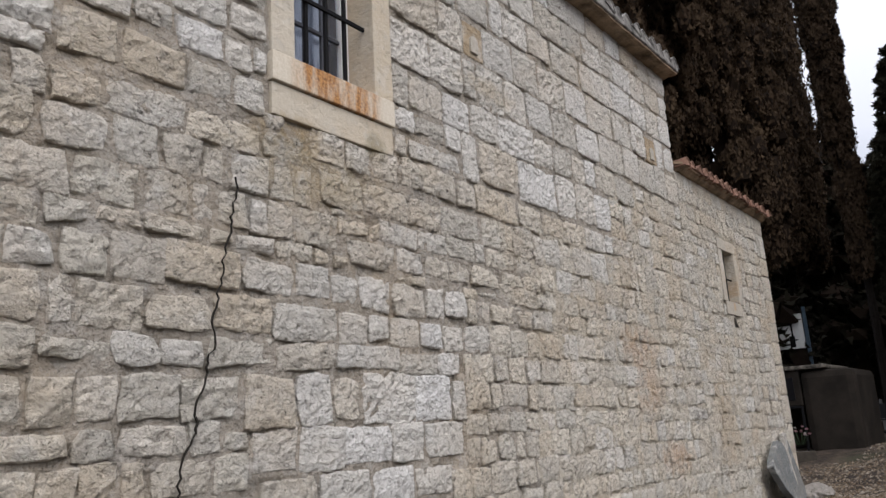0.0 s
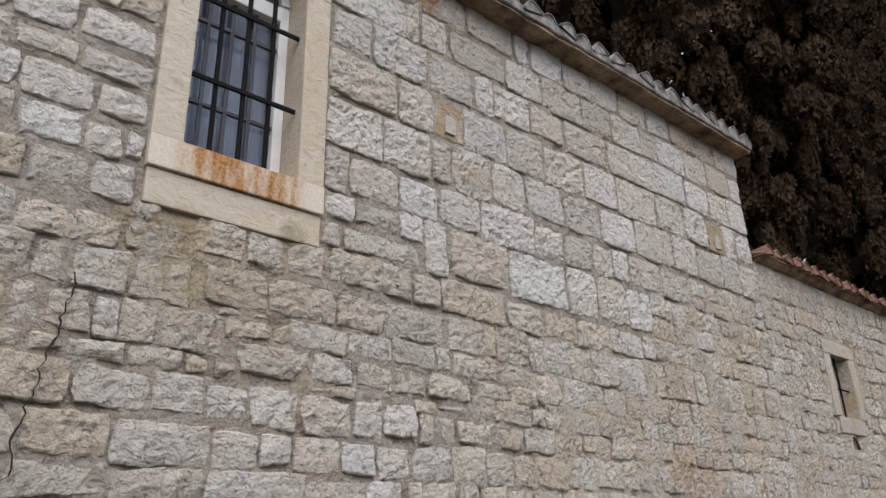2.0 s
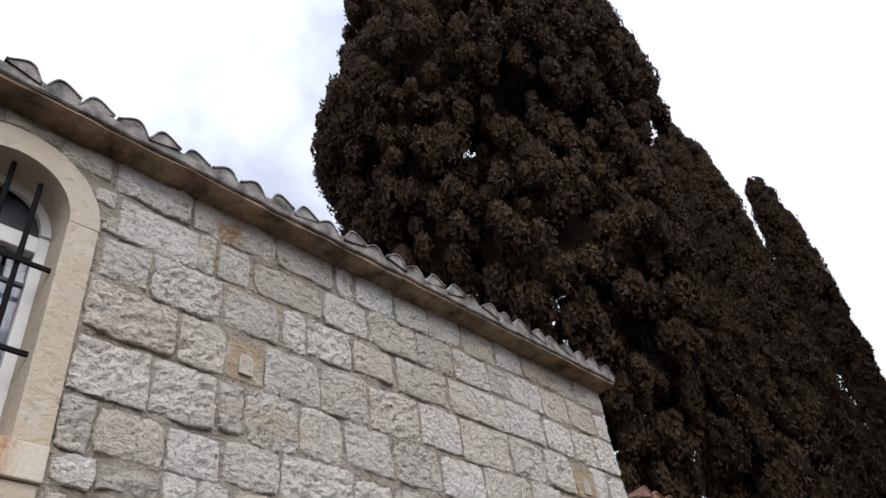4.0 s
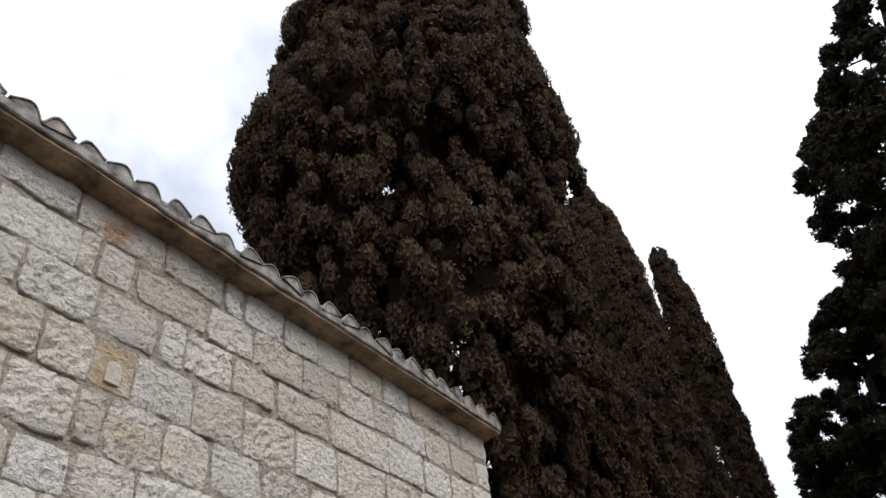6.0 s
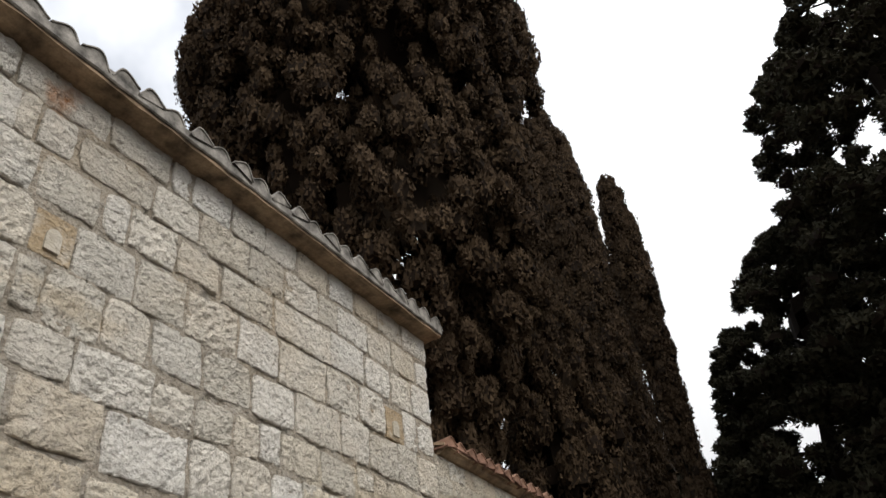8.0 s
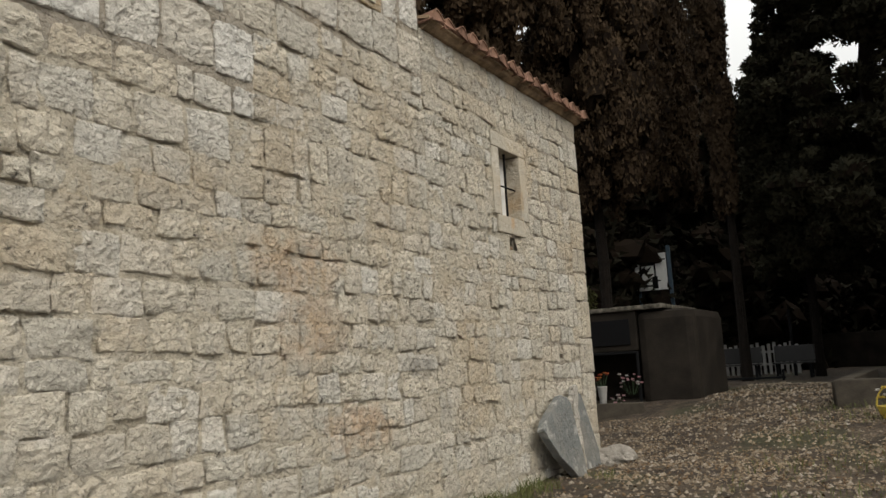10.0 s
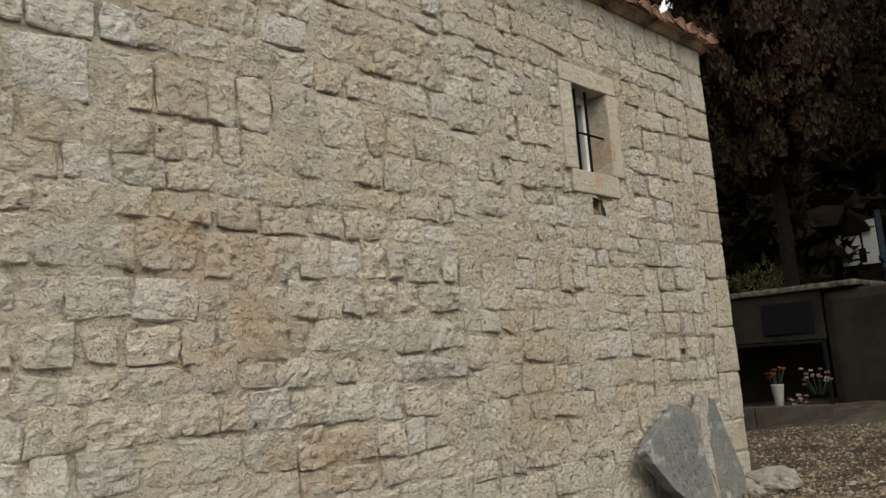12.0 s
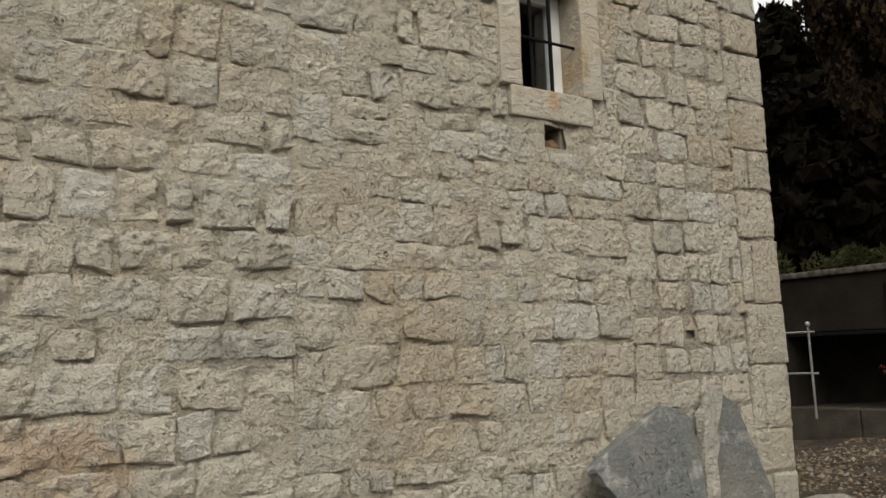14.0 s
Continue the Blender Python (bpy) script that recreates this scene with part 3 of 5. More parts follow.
# beside the window, towards the west
course(5.64, 6.02, 1.50, 1.98, 2.35, 2.92)
course(5.38, 5.63, 1.66, 2.16, 2.58, 2.90)
course(4.97, 5.36, 1.55, 2.00, 2.37, 2.87)
course(4.53, 4.90, 1.40, 1.85, 2.25, 2.88)
course(4.27, 4.51, 1.70, 2.09, 2.42, 2.88)
course(4.06, 4.255, 1.72, 2.12, 2.46, 2.88)
course(3.80, 4.045, 1.68, 2.19, 2.58, 2.88)
course(3.59, 3.78, 2.22, 2.54, 2.77, 2.88)
course(3.31, 3.57, 1.58, 1.90, 2.30, 2.61, 2.86)
course(3.06, 3.25, 1.38, 1.54, 1.82, 2.30, 2.82, 3.20)
# rubble courses below the window
course(2.88, 3.12, 3.30, 3.72, 4.20, 4.58, 5.12, 5.50)
course(2.70, 2.87, 3.86, 4.28, 4.63, 5.00, 5.17, 5.61, 5.92)
course(2.49, 2.685, 3.55, 4.02, 4.34, 4.66, 4.95, 5.34)
course(2.21, 2.44, 1.64, 1.89, 2.20, 2.69, 3.06, 3.38, 3.64, 3.97, 4.33, 4.56, 4.84)
course(1.97, 2.18, 1.72, 2.08, 2.50, 2.91, 3.44, 3.70, 3.93, 4.25, 4.52, 4.78)
course(1.79, 1.95, 1.56, 1.935, 2.18, 2.46, 2.90, 3.42, 4.01, 4.43, 4.74)
course(1.46, 1.775, 2.70, 3.08, 3.38, 3.63, 4.17, 4.60, 4.76)
course(1.20, 1.45, 2.75, 3.09, 3.47, 3.91, 4.24, 4.73)
course(0.95, 1.18, 2.80, 3.25, 3.69, 4.13, 4.55)
HEWN = [q for q in TAKEN if q[2] > 3.35]
RUBBLE = [q for q in TAKEN if q[2] <= 3.35]
RUBBLE_SET = set(RUBBLE)


def free_of_courses(stones):
    """What is left of random stones beside the laid courses."""
    return [c for c in (clipped(q, lambda u, v, g: any(a < u < b and c < v < d for a, b, c, d in TAKEN)) for q in stones) if c]


stones_hi = HEWN + free_of_courses(lay_courses(-2.0, NAVE_END - 0.005, 3.15, NAVE_TOP + 0.02, (0.22, 0.34), (0.24, 0.52), True))
stones_hi = [q for q in stones_hi if q in TAKEN or is_hewn(q[0] + 0.05, q[2] + 0.05)]
stones_lo = RUBBLE + free_of_courses(lay_courses(-2.0, NAVE_END + 0.0, -0.1, 3.15, (0.15, 0.26), (0.15, 0.40)))
stones_lo += free_of_courses(lay_courses(7.7, NAVE_END, 3.15, 4.15, (0.15, 0.26), (0.15, 0.40)))
stones_ap = lay_courses(NAVE_END, 12.35, -0.1, APSE_TOP + 0.02, (0.13, 0.27), (0.14, 0.40))
stones_ap += lay_courses(12.35, 13.55, -0.1, APSE_TOP + 0.02, (0.17, 0.27), (0.19, 0.40))
stones_qu = []
v = -0.1
k = 0
while v < APSE_TOP - 0.05:
    h = min(RND.uniform(0.30, 0.50), APSE_TOP + 0.02 - v)
    w = 0.465 if k % 2 else RND.uniform(0.27, 0.34)
    stones_qu.append((APSE_END - w, APSE_END - 0.004, v, v + h))
    if k % 2 == 0:
        stones_qu.append((13.55, APSE_END - w, v, v + h))
    v += h
    k += 1


def face_wall(parent, stones, mat, mat_j, proud, single, ragged, gap):
    """Facing stones: each on its own where single() holds, the rest joined."""
    jv, jf, count = [], [], 0
    for i, s in enumerate(stones):
        s = clipped(s)
        if s is None or s[1] - s[0] < 0.07 or s[3] - s[2] < 0.06:
            continue
        g = gap * RND.uniform(0.2, 1.9)
        u0, u1, v0, v1 = s[0] + g / 2, s[1] - g / 2, s[2] + g / 2, s[3] - g / 2
        if u1 - u0 < 0.05 or v1 - v0 < 0.05:
            continue
        p = RND.uniform(*proud)
        if single(s) and count < 300:
            vs, fs = stone_geo(u0, u1, v0, v1, p, 0.027, i * 13 + 5, ragged)
            link_mesh("stone", vs, fs, mat, parent)
            count += 1
        else:
            vs, fs = stone_geo(u0, u1, v0, v1, p, 0.028 if s[0] > 0.8 and s[2] > 0.5 else 0.07, i * 13 + 5, ragged)
            b = len(jv)
            jv += vs
            jf += [tuple(q + b for q in f) for f in fs]
    if jv:
        ob = link_mesh("facing_stones", jv, jf, mat_j, parent)
        tagged(ob, kind="stuff")


def arch_piece(bm, a0, a1, r0, r1, x0, x1, seg=10):
    """A voussoir ring piece between two angles (degrees from +y, counter-clockwise to up)."""
    rows = []
    for k in range(seg + 1):
        a = radians(a0 + (a1 - a0) * k / seg)
        c, s = math.cos(a), math.sin(a)
        rows.append([bm.verts.new((x, WIN_C + r * c, WIN_SPRING + r * s)) for x, r in ((x0, r0), (x1, r0), (x1, r1), (x0, r1))])
    for p, q in zip(rows, rows[1:]):
        for i in range(4):
            bm.faces.new((p[i], p[(i + 1) % 4], q[(i + 1) % 4], q[i]))
    bm.faces.new(rows[0])
    bm.faces.new(rows[-1][::-1])


def soften(bm, off=0.008):
    es = [e for e in bm.edges if len(e.link_faces) == 2 and e.calc_face_angle(0) > 0.6]
    bmesh.ops.bevel(bm, geom=es, offset=off, segments=2, affect="EDGES")


def arched_window():
    w = thing("window_1", "tall arched church window with pale stone surround and iron bars", "window", kind="structure")
    f, bk = WX + 0.018, WX - 0.34
    # surround: sill, block below it, jambs, arch ring
    sill = part("window_sill", boxed((bk, WIN_C - WIN_OUT, 3.60), (f + 0.012, WIN_C + WIN_OUT, WIN_SILL), 0.008), M_RUST, w, "limestone sill streaked with orange rust")
    part("apron_block", boxed((WX - 0.1, WIN_C - WIN_OUT + 0.01, 3.375), (WX + 0.006, WIN_C + WIN_OUT - 0.01, 3.594), 0.01), M_DRESSED, w)
    for s in (-1, 1):
        lo, hi = sorted((WIN_C + s * WIN_IN, WIN_C + s * WIN_OUT))
        part("jamb", boxed((bk, lo, WIN_SILL + 0.002), (f, hi, WIN_SPRING), 0.008), M_DRESSED, w)
    bm = bmesh.new()
    arch_piece(bm, 0.4, 179.6, WIN_IN, WIN_OUT, bk, f, 28)
    soften(bm, 0.006)
    part("arch", bm, M_DRESSED, w)
    # white frame set back in the reveal
    xa, xb = WX - 0.30, WX - 0.24
    fr = part("window_frame", boxed((xa, WIN_C - WIN_IN + 0.002, WIN_SILL + 0.002), (xb, WIN_C - WIN_IN + 0.075, WIN_SPRING), 0.006), M_WHITE, w, "white painted wooden frame")
    part("stile", boxed((xa, WIN_C + WIN_IN - 0.075, WIN_SILL + 0.002), (xb, WIN_C + WIN_IN - 0.002, WIN_SPRING), 0.006), M_WHITE, fr)
    part("rail", boxed((xa, WIN_C - WIN_IN + 0.077, WIN_SILL + 0.002), (xb, WIN_C + WIN_IN - 0.077, WIN_SILL + 0.055), 0.006), M_WHITE, fr)
    part("transom", boxed((xa, WIN_C - WIN_IN + 0.077, WIN_SPRING - 0.155), (xb + 0.025, WIN_C + WIN_IN - 0.077, WIN_SPRING - 0.03), 0.008), M_WHITE, fr)
    bm = bmesh.new()
    arch_piece(bm, 4, 176, WIN_IN - 0.07, WIN_IN - 0.003, xa, xb, 22)
    part("arched_head", bm, M_WHITE, fr)
    # panes with dark glazing bars
    gx = WX - 0.275
    lo_y, hi_y = WIN_C - WIN_IN + 0.077, WIN_C + WIN_IN - 0.077
    z0, z1 = WIN_SILL + 0.055, WIN_SPRING - 0.155
    cols, rows = (lo_y, 3.265, 3.435, 3.605, hi_y), (z0, 4.29, 4.94, z1)
    for ya, yb in zip(cols, cols[1:]):
        for za, zb in zip(rows, rows[1:]):
            p = part("pane", boxed((gx - 0.003, ya + 0.008, za + 0.008), (gx + 0.003, yb - 0.008, zb - 0.008)), M_GLASS, w)
            p.visible_shadow = False
    for y in cols[1:-1]:
        part("glazing_bar", boxed((gx - 0.014, y - 0.014, z0), (gx + 0.016, y + 0.014, z1), 0.004), M_MUNTIN, w)
    for z in rows[1:-1]:
        part("glazing_bar", boxed((gx - 0.012, lo_y, z - 0.014), (gx + 0.018, hi_y, z + 0.014), 0.004), M_MUNTIN, w)
    bm = bmesh.new()
    bm.faces.new([bm.verts.new((gx, WIN_C + 0.32 * math.cos(a), WIN_SPRING - 0.03 + 0.35 * math.sin(a))) for a in [math.pi * k / 18 for k in range(19)]])
    bmesh.ops.solidify(bm, geom=bm.faces[:], thickness=0.005)
    p = part("pane", bm, M_FANLIGHT, w, "dull grey semicircular fanlight glass")
    p.visible_shadow = False
    # curtain behind the glass
    bm = bmesh.new()
    n = 40
    up, dn = [], []
    for k in range(n + 1):
        y = WIN_C - 0.44 + 0.88 * k / n
        x = WX - 0.44 + 0.009 * math.sin(k * 0.8) + 0.003 * math.sin(k * 2.1)
        up.append(bm.verts.new((x, y, 5.50 - 0.32 * min(1.0, max(0.0, (y - 3.40) / 0.25)))))
        dn.append(bm.verts.new((x, y, 3.62)))
    for k in range(n):
        bm.faces.new((dn[k], dn[k + 1], up[k + 1], up[k]))
    bmesh.ops.solidify(bm, geom=bm.faces[:], thickness=0.004)
    tagged(part("curtain", bm, M_CURTAIN), "pale grey curtain hanging behind the arched window", "curtain")
    # iron grille
    g = thing("iron_grille", "black iron window grille of round and flat bars", "window grille")
    bx = WX - 0.10
    for y in (3.288, 3.478, 3.665):
        top = WIN_SPRING + math.sqrt(WIN_IN ** 2 - (y + 0.06 - WIN_C) ** 2) - 0.06
        part("upright_bar", tubed([(bx, y, WIN_SILL - 0.01), (bx, y + 0.002, 4.6), (bx, y, top + 0.07)], 0.018, 8), M_IRON, g)
    for z in (4.36, 4.97):
        part("cross_bar", boxed((bx + 0.010, WIN_C - WIN_IN - 0.01, z - 0.016), (bx + 0.030, WIN_C + WIN_IN + 0.01, z + 0.016), 0.004), M_IRON, g)


def small_window():
    w = thing("window_2", "small square window with pale stone surround and white frame", "window", kind="structure")
    y0, y1, z0, z1 = SW
    f, bk = WX + 0.010, WX - 0.32
    part("window_sill", boxed((bk, 11.42, 2.81), (f, 12.11, z0), 0.012, 0.006, 5), M_SURROUND, w, "pale limestone sill with a faint rust stain")
    part("jamb", boxed((bk, 11.35, z0 + 0.002), (f, y0, 3.79), 0.012, 0.006, 5), M_SURROUND, w)
    part("jamb", boxed((bk, y1 - 0.02, z0 + 0.002), (f, 12.215, 3.79), 0.012, 0.006, 5), M_SURROUND, w)
    part("lintel", boxed((bk, 11.36, z1), (f - 0.004, 12.21, 3.97), 0.012, 0.006, 5), M_SURROUND, w)
    xa, xb = WX - 0.26, WX - 0.20
    ya, yb = y0 + 0.002, y1 - 0.022
    fr = part("window_frame", boxed((xa, ya, z0 + 0.004), (xb, ya + 0.05, z1 - 0.002), 0.005), M_WHITE, w, "white plastic window frame")
    part("stile", boxed((xa, yb - 0.10, z0 + 0.004), (xb, yb, z1 - 0.002), 0.005), M_WHITE, fr)
    part("rail", boxed((xa, ya + 0.052, z0 + 0.004), (xb, yb - 0.102, z0 + 0.07), 0.005), M_WHITE, fr)
    part("rail", boxed((xa, ya + 0.052, z1 - 0.07), (xb, yb - 0.102, z1 - 0.002), 0.005), M_WHITE, fr)
    p = part("pane", boxed((xa + 0.02, ya + 0.05, z0 + 0.07), (xa + 0.026, yb - 0.10, z1 - 0.07)), M_GLASS, w)
    p.visible_shadow = False
    g = thing("iron_grille", "black iron cross bars in the small window", "window grille")
    bx = WX - 0.09
    part("upright_bar", tubed([(bx, 11.845, z0 - 0.01), (bx, 11.845, z1 + 0.01)], 0.014, 8), M_IRON, g)
    part("upright_bar", tubed([(bx, 11.68, z0 - 0.01), (bx, 11.68, z1 + 0.01)], 0.012, 8), M_IRON, g)
    part("cross_bar", tubed([(bx + 0.02, y0 - 0.02, 3.385), (bx + 0.02, y1 + 0.0, 3.385)], 0.011, 8), M_IRON, g)


def carved_block(u0, u1, v0, v1):
    """A block with a small round-headed niche cut in it."""
    t = thing("carved_block", "small ochre stone block with a raised arched tablet", "carved stone", "carved blocks in the wall")
    bm = boxed((WX - 0.09, u0, v0), (WX - 0.002, u1, v1), 0.012, 0.006, 4)
    part("block", bm, M_CARVED, t)
    c, w, h = (u0 + u1) / 2 - 0.005, 0.055, 0.11
    bm = bmesh.new()
    pts = [(c - w, v0 + 0.05), (c + w, v0 + 0.05)] + [(c + w * math.cos(a), v0 + 0.05 + h + w * math.sin(a)) for a in [math.pi * k / 10 for k in range(11)]]
    bm.faces.new([bm.verts.new((WX - 0.006, y, z)) for y, z in pts])
    r = bmesh.ops.extrude_face_region(bm, geom=bm.faces[:])
    for q in r["geom"]:
        if isinstance(q, bmesh.types.BMVert):
            q.co.x += 0.022
    part("tablet", bm, M_SURROUND, t)


arched_window()
small_window()
carved_block(5.06, 5.36, 4.60, 4.93)
carved_block(9.02, 9.34, 4.59, 4.93)

# rooms behind the windows, added as boxes whose dark colour gives the dimness
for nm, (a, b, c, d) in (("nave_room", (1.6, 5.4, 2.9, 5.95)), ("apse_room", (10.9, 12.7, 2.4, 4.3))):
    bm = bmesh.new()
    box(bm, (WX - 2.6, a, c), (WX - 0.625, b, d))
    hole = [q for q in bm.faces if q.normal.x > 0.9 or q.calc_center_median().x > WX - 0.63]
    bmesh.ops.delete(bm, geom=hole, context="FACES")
    tagged(part(nm, bm, M_DARK), "added room box behind the window, dimness put into its colour", "room", kind="structure")

# ---- church: eaves and roofs ----
def barrel(length, r0, r1, thick, seg=12, closed=False):
    """One round-backed tile with flared edges along +y from the lip, tapering."""
    bm = bmesh.new()
    rows = []
    for y, r in ((0.0, r0), (0.03, r0 * 0.992), (length, r1)):
        shape = [(-1 + 2 * k / seg, (0.5 + 0.5 * math.cos(math.pi * (-1 + 2 * k / seg))) ** 0.66 * 0.86) for k in range(seg + 1)]
        out = [bm.verts.new((r * a, y, r * b)) for a, b in shape]
        inn = [bm.verts.new((r * a * 0.97, y, r * b - thick)) for a, b in shape]
        rows.append((out, inn))
    for (o0, i0), (o1, i1) in zip(rows, rows[1:]):
        for k in range(seg):
            bm.faces.new((o0[k], o0[k + 1], o1[k + 1], o1[k]))
            bm.faces.new((i0[k + 1], i0[k], i1[k], i1[k + 1]))
        for k in (0, seg):
            bm.faces.new((o0[k], o1[k], i1[k], i0[k]))
    for o0, i0 in (rows[0], rows[-1]):
        for k in range(seg):
            bm.faces.new((o0[k + 1], o0[k], i0[k], i0[k + 1]))
    if closed:                       # lip stopped with mortar, a little set back
        bm.faces.new([bm.verts.new((v.co.x, 0.012, v.co.z)) for v in rows[0][1]])
    return bm


def roof(name, y0, y1, lip_x, lip_z, ridge_x, ridge_z, mat, label, pitch_w):
    top = thing(name, label, "roof", kind="structure")
    run, rise = lip_x - ridge_x, ridge_z - lip_z
    length, ang = math.hypot(run, rise), math.atan2(rise, run)
    n = round((y1 - y0) / pitch_w)
    # local frame: along the slope from the lip
    def place(y, d, up):
        return Vector((lip_x - d * math.cos(ang) - up * math.sin(ang), y, lip_z + d * math.sin(ang) + up * math.cos(ang)))
    def tile_data(closed):
        bm = barrel(0.46, pitch_w * 0.515, pitch_w * 0.42, 0.014, 12, closed)
        me = bpy.data.meshes.new("tile")
        bmesh.ops.recalc_face_normals(bm, faces=bm.faces)
        bm.to_mesh(me)
        bm.free()
        me.materials.append(mat)
        return me
    tile_mesh, lip_mesh = tile_data(False), tile_data(True)
    tv = [v.co.copy() for v in tile_mesh.vertices]
    tf = [tuple(p.vertices) for p in tile_mesh.polygons]
    turn = Matrix(((0, -math.cos(ang), -math.sin(ang)), (1, 0, 0), (0, math.sin(ang), math.cos(ang)))).to_4x4()
    rr = random.Random(3)
    jv, jf = [], []
    step = 0.36
    for i in range(n):
        y = y0 + (i + 0.5) * (y1 - y0) / n
        for k in range(int(length / step)):
            p = place(y + rr.uniform(-0.012, 0.012), k * step + rr.uniform(-0.025, 0.015), (0.03 if k else 0.0) + rr.uniform(-0.005, 0.006))
            m = Matrix.Translation(p) @ turn @ pose(0, 0, 0, -3 + rr.uniform(-1, 1), rr.uniform(-2, 2), rr.uniform(-1.2, 1.2))
            if k == 0:
                ob = new("tile", lip_mesh)
                ob.parent, ob.matrix_basis = top, m
            else:
                b = len(jv)
                jv += [m @ v for v in tv]
                jf += [tuple(q + b for q in f) for f in tf]
        # pan tile under the covers
        for k in range(1, int(length / step)):
            y2 = y + 0.5 * (y1 - y0) / n
            m = Matrix.Translation(place(y2, k * step - 0.02, 0.06)) @ turn @ pose(0, 0, 0, -3, 180, 0)
            b = len(jv)
            jv += [m @ v for v in tv]
            jf += [tuple(q + b for q in f) for f in tf]
    ob = link_mesh("roof_tiles", jv, jf, mat, top)
    tagged(ob, kind="stuff")
    # decking under the tiles, both slopes
    bm = bmesh.new()
    for sgn in (1, -1):
        a = place(0, 0.05, -0.03)
        b = place(0, length, -0.03)
        q = [(a.x, a.z), (b.x, b.z), (b.x, b.z + 0.03), (a.x, a.z + 0.03)]
        if sgn < 0:
            q = [(2 * ridge_x - x, z) for x, z in q]
        fr = [bm.verts.new((x, y0, z)) for x, z in q]
        bk = [bm.verts.new((x, y1, z)) for x, z in q]
        bm.faces.new(fr)
        bm.faces.new(bk[::-1])
        for i in range(4):
            bm.faces.new((fr[i], fr[(i + 1) % 4], bk[(i + 1) % 4], bk[i]))
    part("decking", bm, M_CEMENT, top)
    return top


def eave_strip(y0, y1, z0, z1, x1, mat, label):
    """Straight lip of bedding tiles under the round ones."""
    n = int((y1 - y0) / 0.05)
    prof = [(WX + 0.02, z0), (x1 - 0.01, z0), (x1, z0 + 0.012), (x1 - 0.006, z1 - 0.008), (x1 - 0.02, z1), (WX + 0.02, z1)]
    vs = [(x + 0.006 * noise.noise(Vector((y * 8, k, 1))), y, z + 0.006 * noise.noise(Vector((y * 5, k * 2, 6)))) for y in [y0 + (y1 - y0) * i / n for i in range(n + 1)] for k, (x, z) in enumerate(prof)]
    p = len(prof)
    fs = [(i * p + k, (i + 1) * p + k, (i + 1) * p + (k + 1) % p, i * p + (k + 1) % p) for i in range(n) for k in range(p)]
    fs += [tuple(range(p)), tuple(range(n * p + p - 1, n * p - 1, -1))]
    tagged(link_mesh("trim_lip", vs, fs, mat), label, "eave", kind="structure")


def eave_bed(name, y0, y1, z0, z1, x1, parent_label):
    """The sloping mortar bed that carries the first tiles out over the wall."""
    n = int((y1 - y0) / 0.06)
    prof = [(WX - 0.05, z0 - 0.01), (WX + 0.03, z0), (WX + 0.075, z0 + 0.28 * (z1 - z0)), (x1 - 0.035, z1 - 0.045), (x1, z1 - 0.04), (x1 - 0.004, z1 + 0.018), (WX - 0.05, z1 + 0.06)]
    vs, fs = [], []
    for i in range(n + 1):
        y = y0 + (y1 - y0) * i / n
        for k, (x, z) in enumerate(prof):
            w = 0.0 if k in (0, 6) else 1.0
            vs.append((x + w * 0.012 * noise.noise(Vector((y * 5, z * 7, k))), y, z + w * (0.014 * noise.noise(Vector((y * 1.4, k * 3.1, 2))) + 0.008 * noise.noise(Vector((y * 7, k, 9))))))
    p = len(prof)
    for i in range(n):
        for k in range(p - 1):
            a = i * p + k
            fs.append((a, a + p, a + p + 1, a + 1))
    fs += [tuple(range(p)), tuple(range(n * p + p - 1, n * p - 1, -1))]
    ob = link_mesh(name, vs, fs, M_CEMENT, smooth=False)
    tagged(ob, parent_label, "eave", kind="structure")


eave_bed("trim_nave", -6.0, NAVE_END + 0.05, 6.065, 6.115, WX + 0.20, "brownish mortar bed under the eave tiles")
eave_bed("trim_apse", NAVE_END + 0.045, APSE_END + 0.05, 4.69, 4.785, WX + 0.125, "brownish mortar bed under the terracotta tiles")
eave_strip(-6.0, NAVE_END + 0.055, 6.105, 6.212, WX + 0.222, M_TILE_GREY, "grey tile lip along the nave eave")
eave_strip(NAVE_END + 0.05, APSE_END + 0.10, 4.762, 4.805, WX + 0.15, M_TILE_RED, "red tile lip along the low eave")
roof("roof_nave", -6.0, NAVE_END + 0.06, WX + 0.228, 6.198, -7.35, 7.25, M_TILE_GREY, "grey weathered barrel tile roof of the nave", 0.2535)
roof("roof_apse", NAVE_END + 0.01, APSE_END + 0.17, WX + 0.16, 4.775, -7.35, 5.75, M_TILE_RED, "orange-red terracotta barrel tile roof of the low wing", 0.235)

